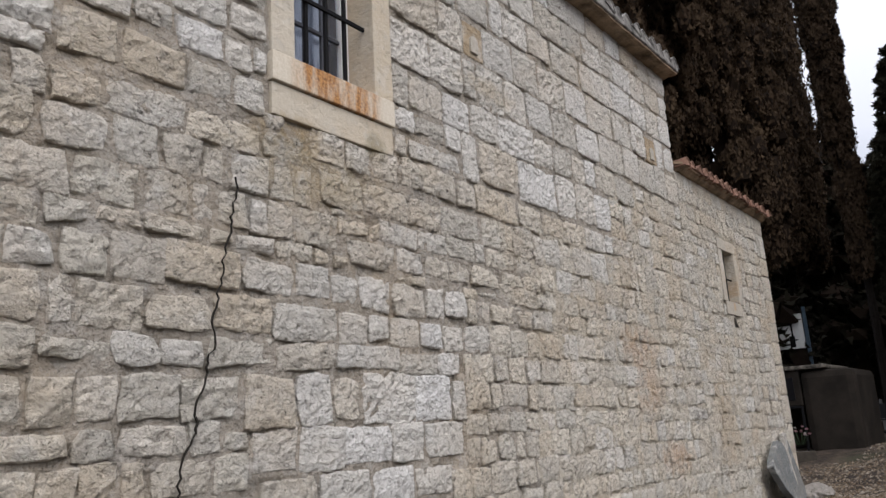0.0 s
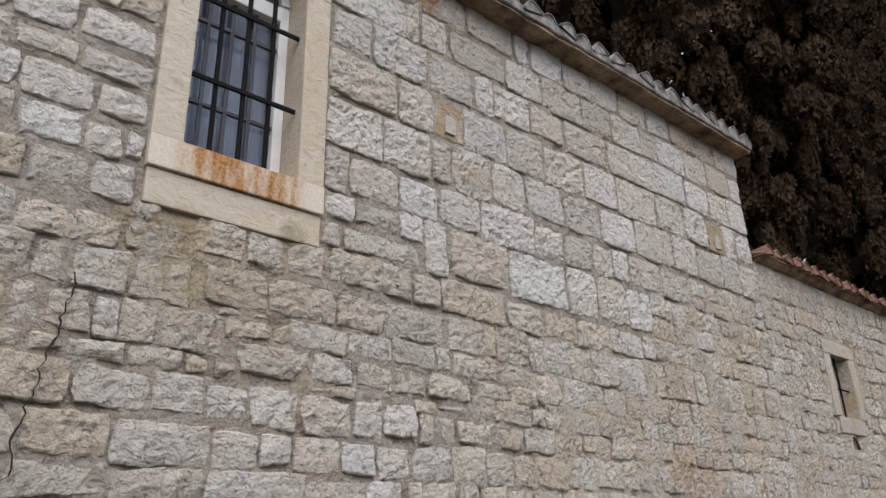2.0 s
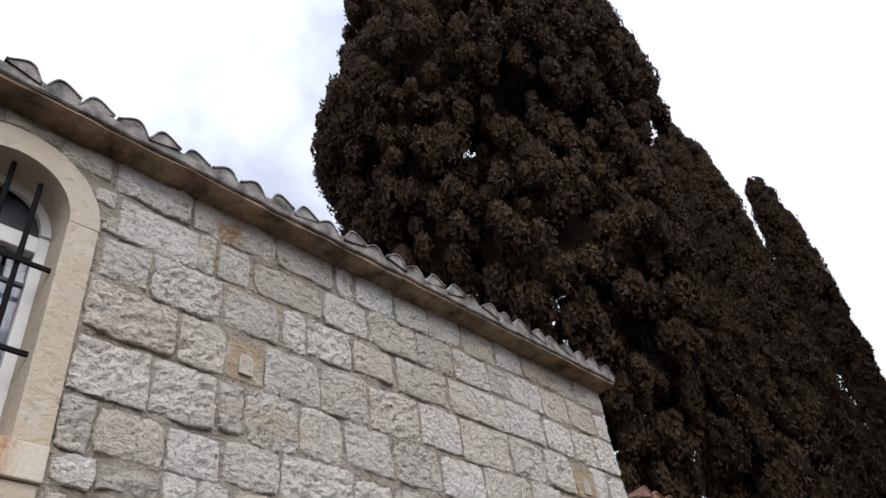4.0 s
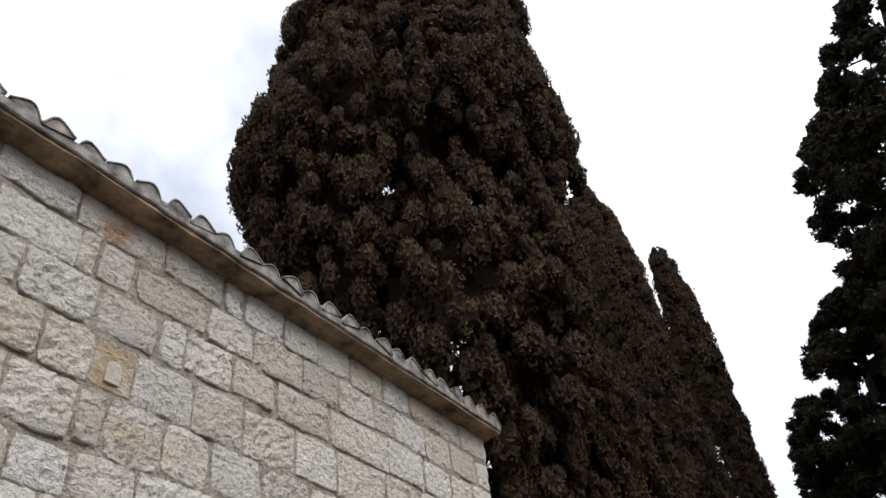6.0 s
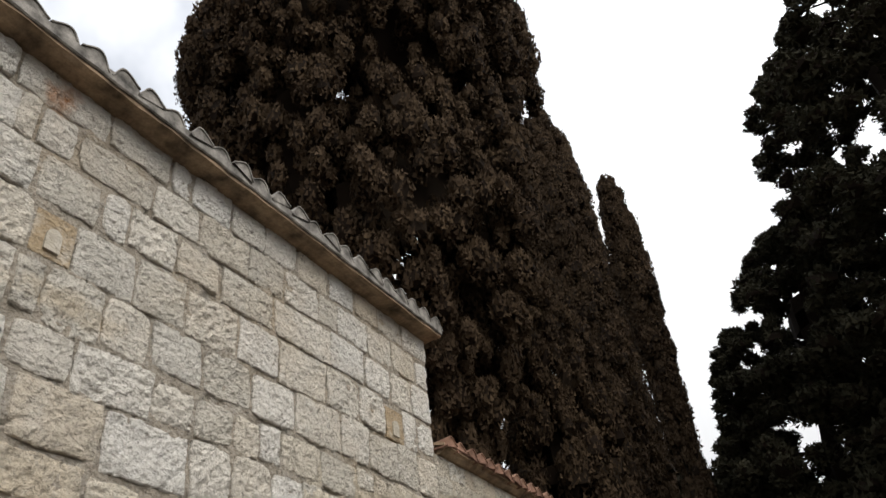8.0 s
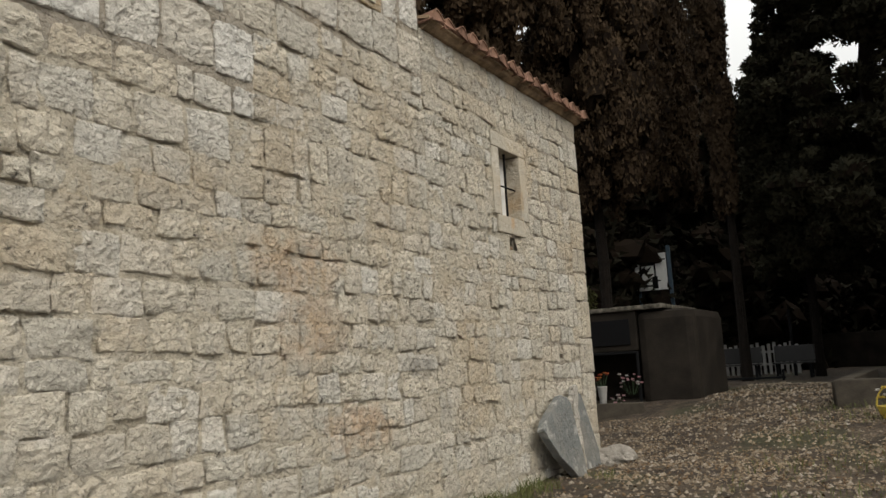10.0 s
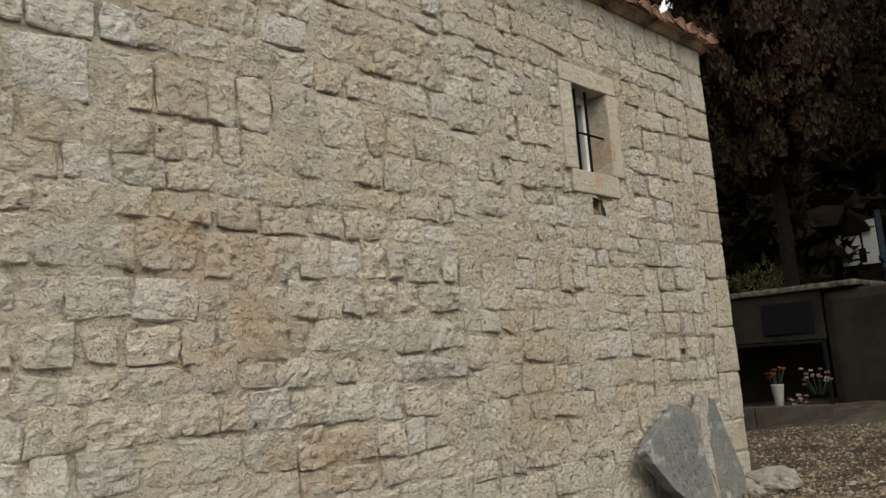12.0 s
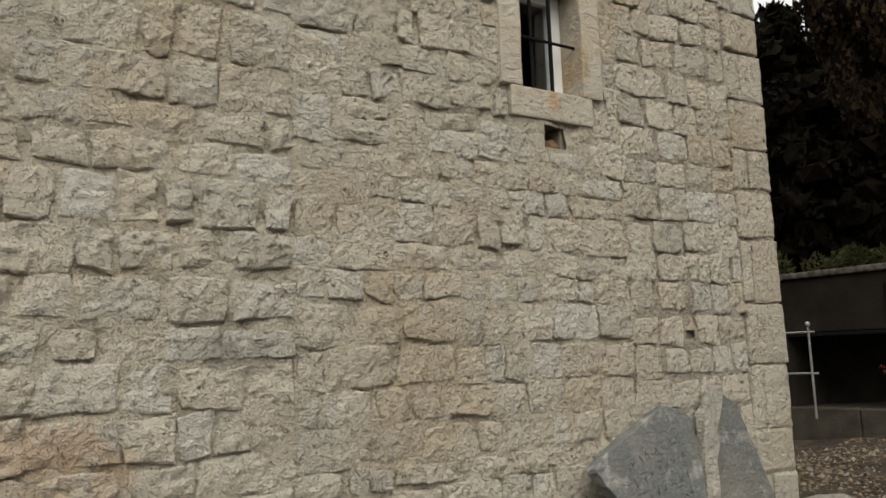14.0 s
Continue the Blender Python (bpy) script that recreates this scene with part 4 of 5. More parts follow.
# ---- beside the church ----
def leaning_slab():
    """Broken grey tombstone leaning on the wall, with worn cut letters."""
    t = thing("broken_tombstone", "broken grey stone tomb slab with worn lettering leaning on the wall", "tombstone")
    # outline in the slab's own plane: a along the wall (+y), b up the slab
    out = [(0.0, 0.62), (0.14, 0.72), (0.40, 0.83), (0.62, 0.93), (0.72, 0.96), (0.84, 0.92), (0.93, 0.86), (0.92, 0.55), (0.90, 0.28), (0.88, 0.06), (0.85, -0.10), (0.74, -0.09), (0.50, 0.10), (0.28, 0.28), (0.14, 0.43), (0.04, 0.55)]
    lean = radians(12)
    def at(a, b, d):
        return (WX + 0.10 + (0.95 - b) * math.sin(lean) * 0.95 + d * math.cos(lean), 11.74 + a, b * math.cos(lean) + d * math.sin(lean) * 0.9)
    bm = bmesh.new()
    ring = []
    for i, (a, b) in enumerate(out):
        a2, b2 = out[(i + 1) % len(out)]
        for k in range(4):
            f = k / 4
            j = 0.012 * noise.noise(Vector((a * 9 + f, b * 9, i)))
            ring.append((a + (a2 - a) * f + j, b + (b2 - b) * f + j))
    fr = [bm.verts.new(at(a, b, 0.045)) for a, b in ring]
    bv = [bm.verts.new(at(a * 0.985 + 0.007, b * 0.985 + 0.006, 0.055)) for a, b in ring]
    bk = [bm.verts.new(at(a + 0.01 * noise.noise(Vector((a * 8, b * 8, 3))), b + 0.012 * noise.noise(Vector((a * 7, b * 7, 5))), -0.035)) for a, b in ring]
    bm.faces.new(bv)
    n = len(ring)
    for i in range(n):
        bm.faces.new((bv[i], fr[i], fr[(i + 1) % n], bv[(i + 1) % n]))
        bm.faces.new((fr[i], bk[i], bk[(i + 1) % n], fr[(i + 1) % n]))
    bm.faces.new(bk[::-1])
    part("slab", bm, M_SLABGREY, t)
    # worn cut lines of lettering
    bm = bmesh.new()
    rr = random.Random(11)
    for row in range(5):
        for k in range(7):
            a, b = 0.30 + k * 0.075 + row * 0.01, 0.62 - row * 0.115 + k * 0.022
            if a > 0.92 or b < 0.9 * (0.62 - a) + 0.08:
                continue
            for _ in range(rr.choice((2, 2, 3))):
                h, w = rr.uniform(0.018, 0.045), rr.uniform(0.005, 0.007)
                aa, bb, tl = a + rr.uniform(-0.02, 0.02), b + rr.uniform(-0.012, 0.012), rr.uniform(-0.9, 0.9)
                d = Vector((math.sin(tl), math.cos(tl))) * h / 2
                s = Vector((d.y, -d.x)).normalized() * w / 2
                c = Vector((aa, bb))
                q = [c - d - s, c - d + s, c + d + s, c + d - s]
                bm.faces.new([bm.verts.new(at(p.x, p.y, 0.0585)) for p in q])
    cut = part("lettering", bm, M_CUT, t, "worn dark cut letters that cannot be read")
    tagged(cut, kind="stuff")
    # a second, ragged shard standing behind its end
    t2 = thing("stone_shard", "ragged pale broken stone shard upright against the wall", "stone shard")
    bm = bmesh.new()
    pts = [(12.66, 0.0), (12.68, 0.30), (12.72, 0.58), (12.84, 0.92), (12.98, 1.08), (13.10, 1.09), (12.93, 0.80), (12.83, 0.52), (12.79, 0.20), (12.77, 0.0)]
    fr = [bm.verts.new((WX + 0.30 - 0.17 * z + 0.02 * noise.noise(Vector((y * 7, z * 7, 0))), y, z - 0.06)) for y, z in pts]
    bk = [bm.verts.new((WX + 0.17 - 0.12 * z, y, z - 0.06)) for y, z in pts]
    bm.faces.new(fr)
    bm.faces.new(bk[::-1])
    for i in range(len(pts)):
        bm.faces.new((fr[i], bk[i], bk[(i + 1) % len(pts)], fr[(i + 1) % len(pts)]))
    bmesh.ops.triangulate(bm, faces=bm.faces[:])
    bmesh.ops.subdivide_edges(bm, edges=bm.edges[:], cuts=2)
    for v in bm.verts:
        if v.co.x > WX + 0.04:
            v.co += noise.noise_vector(v.co * 9) * 0.022
    part("shard", bm, M_BREAK, t2)
    t3 = thing("stone_plate", "smooth grey stone plate leaning flat on the church corner", "stone slab")
    bm = bmesh.new()
    pts = [(12.80, -0.02), (12.86, 0.45), (12.97, 0.80), (13.10, 0.98), (13.24, 0.90), (13.38, 0.52), (13.50, 0.20), (13.48, -0.02)]
    fr = [bm.verts.new((WX + 0.185 - 0.11 * z, y, z)) for y, z in pts]
    bk = [bm.verts.new((WX + 0.135 - 0.11 * z, y, z)) for y, z in pts]
    bm.faces.new(fr)
    bm.faces.new(bk[::-1])
    for i in range(len(pts)):
        bm.faces.new((fr[i], bk[i], bk[(i + 1) % len(pts)], fr[(i + 1) % len(pts)]))
    soften(bm, 0.008)
    part("plate", bm, M_SLABGREY, t3)


M_CUT = plain("cut_letter", (0.085, 0.088, 0.09), 0.95, 0, 0.2, 20, 0)
leaning_slab()

# rubble at the corner
rr = random.Random(5)
for i, (x, y, r) in enumerate([(-3.34, 13.95, 0.17), (-3.22, 13.72, 0.12), (-3.38, 13.58, 0.11), (-3.16, 14.05, 0.11), (-3.30, 14.22, 0.15), (-3.10, 13.82, 0.08), (-3.24, 13.50, 0.07)]):
    bm = bmesh.new()
    lump(bm, (x, y, ground_z(x, y) + r * 0.45), (r, r * 1.15, r * 0.75), 0.55, 2, i * 3.7)
    tagged(part("loose_stone", bm, M_ROCK), "rough pale broken stone lying at the church corner", "stone", "loose stones at the corner")

# raised grave in front of the nave wall
g = thing("raised_grave", "low pale stone grave with a flat cover slab", "grave")
part("chest", boxed((-3.02, 5.3, 0.0), (-1.95, 7.45, 0.52), 0.02), M_KERB, g)
part("cover", boxed((-3.10, 5.2, 0.522), (-1.87, 7.55, 0.61), 0.015), M_MARBLE, g)

# wall crack: thin dark strip for the gap's shade, stepping down through the joints
bm = bmesh.new()
cr = [(2.63, 2.88), (2.60, 2.72), (2.585, 2.58), (2.55, 2.42), (2.535, 2.30), (2.50, 2.16), (2.475, 2.03), (2.455, 1.88), (2.435, 1.76), (2.40, 1.60), (2.38, 1.50), (2.315, 1.37), (2.29, 1.20), (2.27, 1.02)]
L, R = [], []
for i in range(len(cr) - 1):
    for k in range(5):
        f = k / 5
        y, z = cr[i][0] + (cr[i + 1][0] - cr[i][0]) * f, cr[i][1] + (cr[i + 1][1] - cr[i][1]) * f
        y += 0.05 * noise.noise(Vector((z * 6, 0, 2))) + 0.03 * noise.noise(Vector((z * 23, 0, 2)))
        w = 0.0012 + 0.0075 * abs(noise.noise(Vector((z * 7, 3, 1)))) + 0.0006 * (2.9 - z)
        L.append((y - w, z))
        R.append((y + w, z))
CRACK = list(zip(L, R))
for (a, b), (c, d) in zip(CRACK, CRACK[1:]):
    bm.faces.new([bm.verts.new((WX + 0.017, *q)) for q in (a, b, d, c)])
bmesh.ops.remove_doubles(bm, verts=bm.verts[:], dist=0.0002)
bmesh.ops.solidify(bm, geom=bm.faces[:], thickness=0.012)
part("crack", bm, plain("crack_shadow", (0.03, 0.026, 0.022), 1.0, 0, 0.2, 20, 0), wall_nave, "dark strip standing for the shade in a long crack through the joints")

# ---- vault, kerbs and grave goods behind the church ----
VY = 19.2


def vault():
    t = thing("burial_vault", "weathered concrete burial vault with an open flower niche", "vault")
    bm = bmesh.new()
    x0, x1 = -9.5, -3.34
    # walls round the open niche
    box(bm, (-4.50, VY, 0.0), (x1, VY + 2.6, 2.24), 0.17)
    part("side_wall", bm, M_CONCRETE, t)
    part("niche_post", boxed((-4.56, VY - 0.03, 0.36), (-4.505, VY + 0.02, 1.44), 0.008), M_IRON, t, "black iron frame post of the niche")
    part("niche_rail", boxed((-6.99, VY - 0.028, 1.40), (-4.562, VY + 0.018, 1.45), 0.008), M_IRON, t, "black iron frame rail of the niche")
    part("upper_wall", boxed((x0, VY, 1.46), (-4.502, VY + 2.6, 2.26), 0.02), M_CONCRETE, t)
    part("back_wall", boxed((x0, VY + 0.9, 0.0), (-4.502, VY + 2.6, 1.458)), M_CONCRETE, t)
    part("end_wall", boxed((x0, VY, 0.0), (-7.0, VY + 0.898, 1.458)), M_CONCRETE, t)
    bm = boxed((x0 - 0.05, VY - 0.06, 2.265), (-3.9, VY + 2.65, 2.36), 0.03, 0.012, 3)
    part("roof_slab", bm, M_LIMED, t, "pale lime-streaked slab edge")
    part("plaque", boxed((-5.47, VY - 0.03, 1.58), (-4.64, VY - 0.002, 2.10), 0.006), M_GRANITE, t, "dark polished granite plaque")
    part("niche_floor", boxed((-6.99, VY - 0.9, 0.0), (-4.502, VY + 0.898, 0.36), 0.01), M_KERB, t)


vault()


def kerb(a, b, h, w, label, top_mat=None):
    a, b = Vector(a), Vector(b)
    d = (b - a)
    ang = math.degrees(math.atan2(d.y, d.x))
    t = thing("grave_kerb", label, "kerb", at=(a.x, a.y, 0), turn=ang)
    L = d.length
    z = min(ground_z(*a[:2]), ground_z(*b[:2])) - 0.1
    n = max(1, round(L / 1.2))
    for i in range(n):
        part("kerb_stone", boxed((L * i / n + 0.004, -w / 2, z), (L * (i + 1) / n - 0.004, w / 2, h + 0.006 * (i % 2)), 0.02), M_KERB, t)


kerb((-7.2, 17.15, 0), (-4.15, 18.12, 0), 0.50, 0.16, "rough concrete kerb round the vault niche")
kerb((-0.85, 17.0, 0), (9.0, 16.6, 0), 0.83, 0.22, "dark low stone kerb wall of a grave plot")
kerb((-0.80, 17.15, 0), (-0.6, 23.0, 0), 0.80, 0.22, "dark low stone kerb wall of a grave plot")

# white railing by the kerb
t = thing("metal_railing", "thin pale metal railing with round finials", "railing")
for i in range(5):
    x, y = -5.45 - i * 0.36, 17.32 - i * 0.11
    part("post", tubed([(x, y, 0.40), (x, y, 1.50)], 0.014, 8), M_STEEL, t)
    bm = bmesh.new()
    lump(bm, (x, y, 1.535), (0.03, 0.03, 0.035), 0.0, 2)
    part("finial", bm, M_STEEL, t)
for z in (0.94, 1.44):
    part("rail", tubed([(-5.38, 17.34, z), (-7.0, 16.86, z)], 0.012, 8), M_STEEL, t)


def bunch(name, x, y, z, r, n, mats, label, category, stems=True):
    """A bunch of small cupped blossoms on stems."""
    t = thing(name, label, category)
    rr = random.Random(int(x * 100) + int(y * 10))
    for i in range(n):
        a, q = rr.uniform(0, 6.28), r * math.sqrt(rr.random())
        p = Vector((x + q * math.cos(a), y + q * math.sin(a), z + rr.uniform(0.3, 1.0) * r * 1.6))
        bm = bmesh.new()
        s = rr.uniform(0.035, 0.06)
        for ring, (k, tilt) in enumerate(((6, 0.35), (5, 0.9))):
            for j in range(k):
                b = 6.28 * j / k + ring
                out = Vector((math.cos(b), math.sin(b), 0))
                up = Vector((0, 0, 1))
                side = out.cross(up)
                tip = p + (out * math.cos(tilt) + up * math.sin(tilt)) * s
                mid = p + (out * math.cos(tilt) + up * math.sin(tilt) * 0.6) * s * 0.55
                bm.faces.new([bm.verts.new(v) for v in (p, mid + side * s * 0.4, tip, mid - side * s * 0.4)])
        part("blossom", bm, mats[i % len(mats)], t)
        if stems:
            part("stem", tubed([p, (x + 0.3 * q * math.cos(a), y + 0.3 * q * math.sin(a), z - 0.02)], 0.004, 5), M_STEM, t)
    return t


def vase(x, y, z, h, r, mat, label):
    t = thing("flower_vase", label, "vase")
    bm = bmesh.new()
    seg, prof = 16, [(0.55, 0), (0.6, 0.03), (0.75, 0.5), (1.0, 0.95), (1.02, 1.0), (0.9, 1.0), (0.7, 0.55)]
    rings = [[bm.verts.new((x + r * a * math.cos(6.28318 * k / seg), y + r * a * math.sin(6.28318 * k / seg), z + b * h)) for k in range(seg)] for a, b in prof]
    for u, v in zip(rings, rings[1:]):
        for k in range(seg):
            bm.faces.new((u[k], u[(k + 1) % seg], v[(k + 1) % seg], v[k]))
    bm.faces.new(rings[0][::-1])
    part("body", bm, mat, t, smooth=True)
    return t


vase(-5.02, 18.36, 0.362, 0.44, 0.095, M_MARBLE, "tall pale stone grave vase")
bunch("flower_bunch", -5.02, 18.36, 0.80, 0.17, 12, [M_PETAL_O, M_PETAL_R], "orange and red grave flowers in a vase", "flowers")
bunch("flower_bunch", -4.72, 18.35, 0.37, 0.16, 14, [M_PETAL_W, M_PETAL_P], "white and pink flowers lying on the grave", "flowers")
bunch("flower_bunch", -4.62, 18.95, 0.62, 0.24, 18, [M_PETAL_P, M_PETAL_W, M_PETAL_P], "tall pink flowers standing in the niche", "flowers")

# wreath and basket on the plot, pale stones
t = thing("funeral_wreath", "round wreath of red and white flowers", "wreath")
rr = random.Random(9)
wx, wy = 0.86, 14.9
wz = ground_z(wx, wy) + 0.19
for i in range(46):
    a = 6.28318 * i / 46
    p = Vector((wx + 0.22 * math.cos(a) + rr.uniform(-0.05, 0.05), wy + rr.uniform(-0.05, 0.05), wz + 0.17 * math.sin(a) + rr.uniform(-0.05, 0.05)))
    bm = bmesh.new()
    lump(bm, p, (0.055, 0.05, 0.05), 0.9, 1, i * 1.3)
    part("blossom", bm, M_PETAL_W if (i % 9) < 3 else M_PETAL_R, t)
part("hoop", tubed([(wx + 0.21 * math.cos(6.28318 * k / 20), wy + 0.03, wz + 0.16 * math.sin(6.28318 * k / 20)) for k in range(21)], 0.03, 6), M_STEM, t)
bunch("flower_bunch", 1.25, 15.4, ground_z(1.25, 15.4) + 0.25, 0.24, 16, [M_PETAL_W, M_PETAL_P, M_PETAL_W], "white flowers on a grave", "flowers")

t = thing("wicker_basket", "small yellow flower basket with a hoop handle", "basket")
bx_, by_ = -0.12, 15.9
bz_ = ground_z(bx_, by_)
bm = bmesh.new()
rings = [[bm.verts.new((bx_ + r * math.cos(6.28318 * k / 14), by_ + r * math.sin(6.28318 * k / 14), bz_ + z)) for k in range(14)] for r, z in ((0.10, 0), (0.14, 0.08), (0.17, 0.17), (0.155, 0.17), (0.12, 0.05))]
for u, v in zip(rings, rings[1:]):
    for k in range(14):
        bm.faces.new((u[k], u[(k + 1) % 14], v[(k + 1) % 14], v[k]))
bm.faces.new(rings[0][::-1])
part("bowl", bm, M_YELLOW, t)
part("handle", tubed([(bx_ + 0.16 * math.cos(a), by_, bz_ + 0.16 + 0.26 * math.sin(a)) for a in [math.pi * k / 14 for k in range(15)]], 0.012, 6), M_YELLOW, t)
bunch("flower_bunch", bx_, by_, bz_ + 0.14, 0.17, 10, [M_YELLOW, M_PETAL_W], "yellow and white flowers in the basket", "flowers", False)

for i, (x, y, r) in enumerate([(0.22, 12.9, 0.20), (0.40, 13.0, 0.14)]):
    bm = bmesh.new()
    lump(bm, (x, y, ground_z(x, y) + r * 0.5), (r, r * 0.8, r * 0.7), 0.4, 2, i * 2.2)
    tagged(part("loose_stone", bm, M_BLUEGREY), "blue-grey stone lying in the grass", "stone")

# white marble vase stone at the far plot
t = thing("grave_planter", "pale tapered stone planter with white flowers", "planter")
px, py, pz = 2.0, 24.0, 0.5
bm = bmesh.new()
rings = [[bm.verts.new((px + r * math.cos(6.28318 * k / 12), py + r * math.sin(6.28318 * k / 12), pz + z)) for k in range(12)] for r, z in ((0.16, 0.0), (0.2, 0.4), (0.28, 0.85), (0.33, 1.1), (0.28, 1.1))]
for u, v in zip(rings, rings[1:]):
    for k in range(12):
        bm.faces.new((u[k], u[(k + 1) % 12], v[(k + 1) % 12], v[k]))
bm.faces.new(rings[0][::-1])
bm.faces.new(rings[-1])
part("pot", bm, M_MARBLE, t)
bunch("flower_bunch", px, py, pz + 1.1, 0.32, 18, [M_PETAL_W], "white flowers in the planter", "flowers", False)


# ---- benches, rails and playing field behind ----
def bench(x0, x1, y, label):
    t = thing("bench", label, "bench", "benches on the gravel")
    z = 0.5
    part("backrest", boxed((x0, y + 0.30, z + 0.45), (x1, y + 0.36, z + 0.90), 0.02), M_BENCH, t)
    for k in range(3):
        part("seat_board", boxed((x0, y - 0.22 + k * 0.17, z + 0.40), (x1, y - 0.07 + k * 0.17, z + 0.44), 0.01), M_BENCH, t)
    for x in (x0 + 0.1, x1 - 0.1):
        part("leg", boxed((x - 0.03, y - 0.20, z), (x + 0.03, y - 0.14, z + 0.40), 0.006), M_IRON, t)
        part("leg", boxed((x - 0.03, y + 0.28, z), (x + 0.03, y + 0.34, z + 0.45), 0.006), M_IRON, t)
        part("foot_rail", boxed((x - 0.03, y - 0.139, z + 0.05), (x + 0.03, y + 0.279, z + 0.09), 0.006), M_IRON, t)


bench(-4.75, -3.5, 27.0, "black bench with a board back on the gravel")
bench(-3.2, -2.15, 27.3, "black bench with a board back on the gravel")
t = thing("bike_rail", "low black metal ground rail", "rail")
part("rail", boxed((-5.6, 25.6, 0.56), (-2.7, 25.66, 0.62), 0.01), M_IRON, t)
for x in (-4.65, -2.75):
    part("post", boxed((x - 0.03, 25.6, 0.48), (x + 0.03, 25.66, 0.80), 0.01), M_IRON, t)
for x, h in ((-2.87, 1.95), (-2.15, 1.3)):
    t = thing("metal_post", "thin dark upright metal post", "post")
    part("post", tubed([(x, 29, 0.45), (x, 29, 0.5 + h)], 0.045, 8), M_IRON, t)
    part("cap", tubed([(x, 29, 0.5 + h), (x, 29, 0.53 + h)], 0.055, 8), M_IRON, t)
t = thing("picket_fence", "pale wooden picket fence far behind the benches", "fence")
for i in range(16):
    part("picket", boxed((-5.6 + i * 0.17, 31.0, 0.5), (-5.5 + i * 0.17, 31.03, 1.45 + 0.05 * (i % 3)), 0.01), M_MARBLE, t)
part("rail", boxed((-5.7, 31.032, 0.8), (-2.9, 31.06, 0.88), 0.01), M_MARBLE, t)
part("rail", boxed((-5.7, 31.032, 1.2), (-2.9, 31.06, 1.28), 0.01), M_MARBLE, t)

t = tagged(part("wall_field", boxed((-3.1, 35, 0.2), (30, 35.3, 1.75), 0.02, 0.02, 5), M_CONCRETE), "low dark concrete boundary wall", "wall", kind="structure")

# parked car behind the boundary wall, mostly hidden
def car(x, y, z, turn):
    t = thing("parked_car", "small white parked car behind the low wall", "car", at=(x, y, z), turn=turn)
    bm = bmesh.new()
    prof = [(-2.0, 0.35), (-2.05, 0.75), (-1.9, 0.95), (-1.2, 1.0), (-0.7, 1.42), (0.6, 1.45), (1.2, 1.02), (1.9, 0.85), (2.05, 0.6), (2.0, 0.3)]
    a = [bm.verts.new((x_, -0.8, z_)) for x_, z_ in prof]
    b = [bm.verts.new((x_, 0.8, z_)) for x_, z_ in prof]
    bm.faces.new(a)
    bm.faces.new(b[::-1])
    for i in range(len(prof)):
        bm.faces.new((a[i], b[i], b[(i + 1) % len(prof)], a[(i + 1) % len(prof)]))
    soften(bm, 0.06)
    part("body", bm, M_WHITE, t)
    part("side_window", boxed((-0.7, -0.815, 1.03), (0.75, -0.79, 1.36), 0.01), M_GRANITE, t)
    for sx in (-1.25, 1.25):
        for sy in (-0.8, 0.66):
            w = part("wheel", tubed([(sx, sy, 0.31), (sx, sy + 0.16, 0.31)], 0.31, 18), M_BENCH, t)
            part("rim", tubed([(sx, sy - 0.01, 0.31), (sx, sy + 0.17, 0.31)], 0.19, 14), M_STEEL, w)


car(-2.4, 45, 0.9, 4)


def backboard():
    t = thing("basketball_hoop", "white basketball backboard with black target square on a blue post", "basketball hoop", at=(-6.85, 29.0, 0.45), turn=9)
    part("board", boxed((-0.55, -0.02, 3.0), (0.47, 0.02, 4.22), 0.01), M_WHITE, t)
    fy = -0.026
    for lo, hi in (((-0.40, 3.12), (-0.34, 3.88)), ((0.06, 3.12), (0.12, 3.88)), ((-0.338, 3.82), (0.058, 3.88)), ((-0.338, 3.12), (0.058, 3.18)), ((-0.53, 3.98), (0.45, 4.02)), ((-0.02, 3.05), (0.16, 3.45))):
        part("marking", boxed((lo[0], fy, lo[1]), (hi[0], fy + 0.004, hi[1])), M_GRANITE, t, "black painted target line")
    part("ring", tubed([(0.08 + 0.2 * math.cos(6.28 * k / 18), -0.30 + 0.2 * math.sin(6.28 * k / 18), 3.28) for k in range(19)], 0.012, 6), M_IRON, t)
    part("post", boxed((0.50, 0.0, 0.0), (0.62, 0.12, 4.45), 0.01), M_BLUEPOST, t)
    part("post", boxed((-0.50, 0.05, 0.0), (-0.42, 0.13, 3.2), 0.01), M_BLUEPOST, t)
    part("arm", boxed((-0.419, 0.06, 3.3), (0.499, 0.10, 3.38), 0.006), M_BLUEPOST, t)


backboard()

bm = bmesh.new()
lump(bm, (WX - 0.10, 11.80, 2.655), (0.05, 0.07, 0.055), 0.5, 2, 4.4)
tagged(part("broken_brick", bm, plain("orange_core", (0.24, 0.145, 0.085), 0.95, 0, 0.3, 12, 0.006)), "orange broken stone stuck in the hole under the sill", "stone")

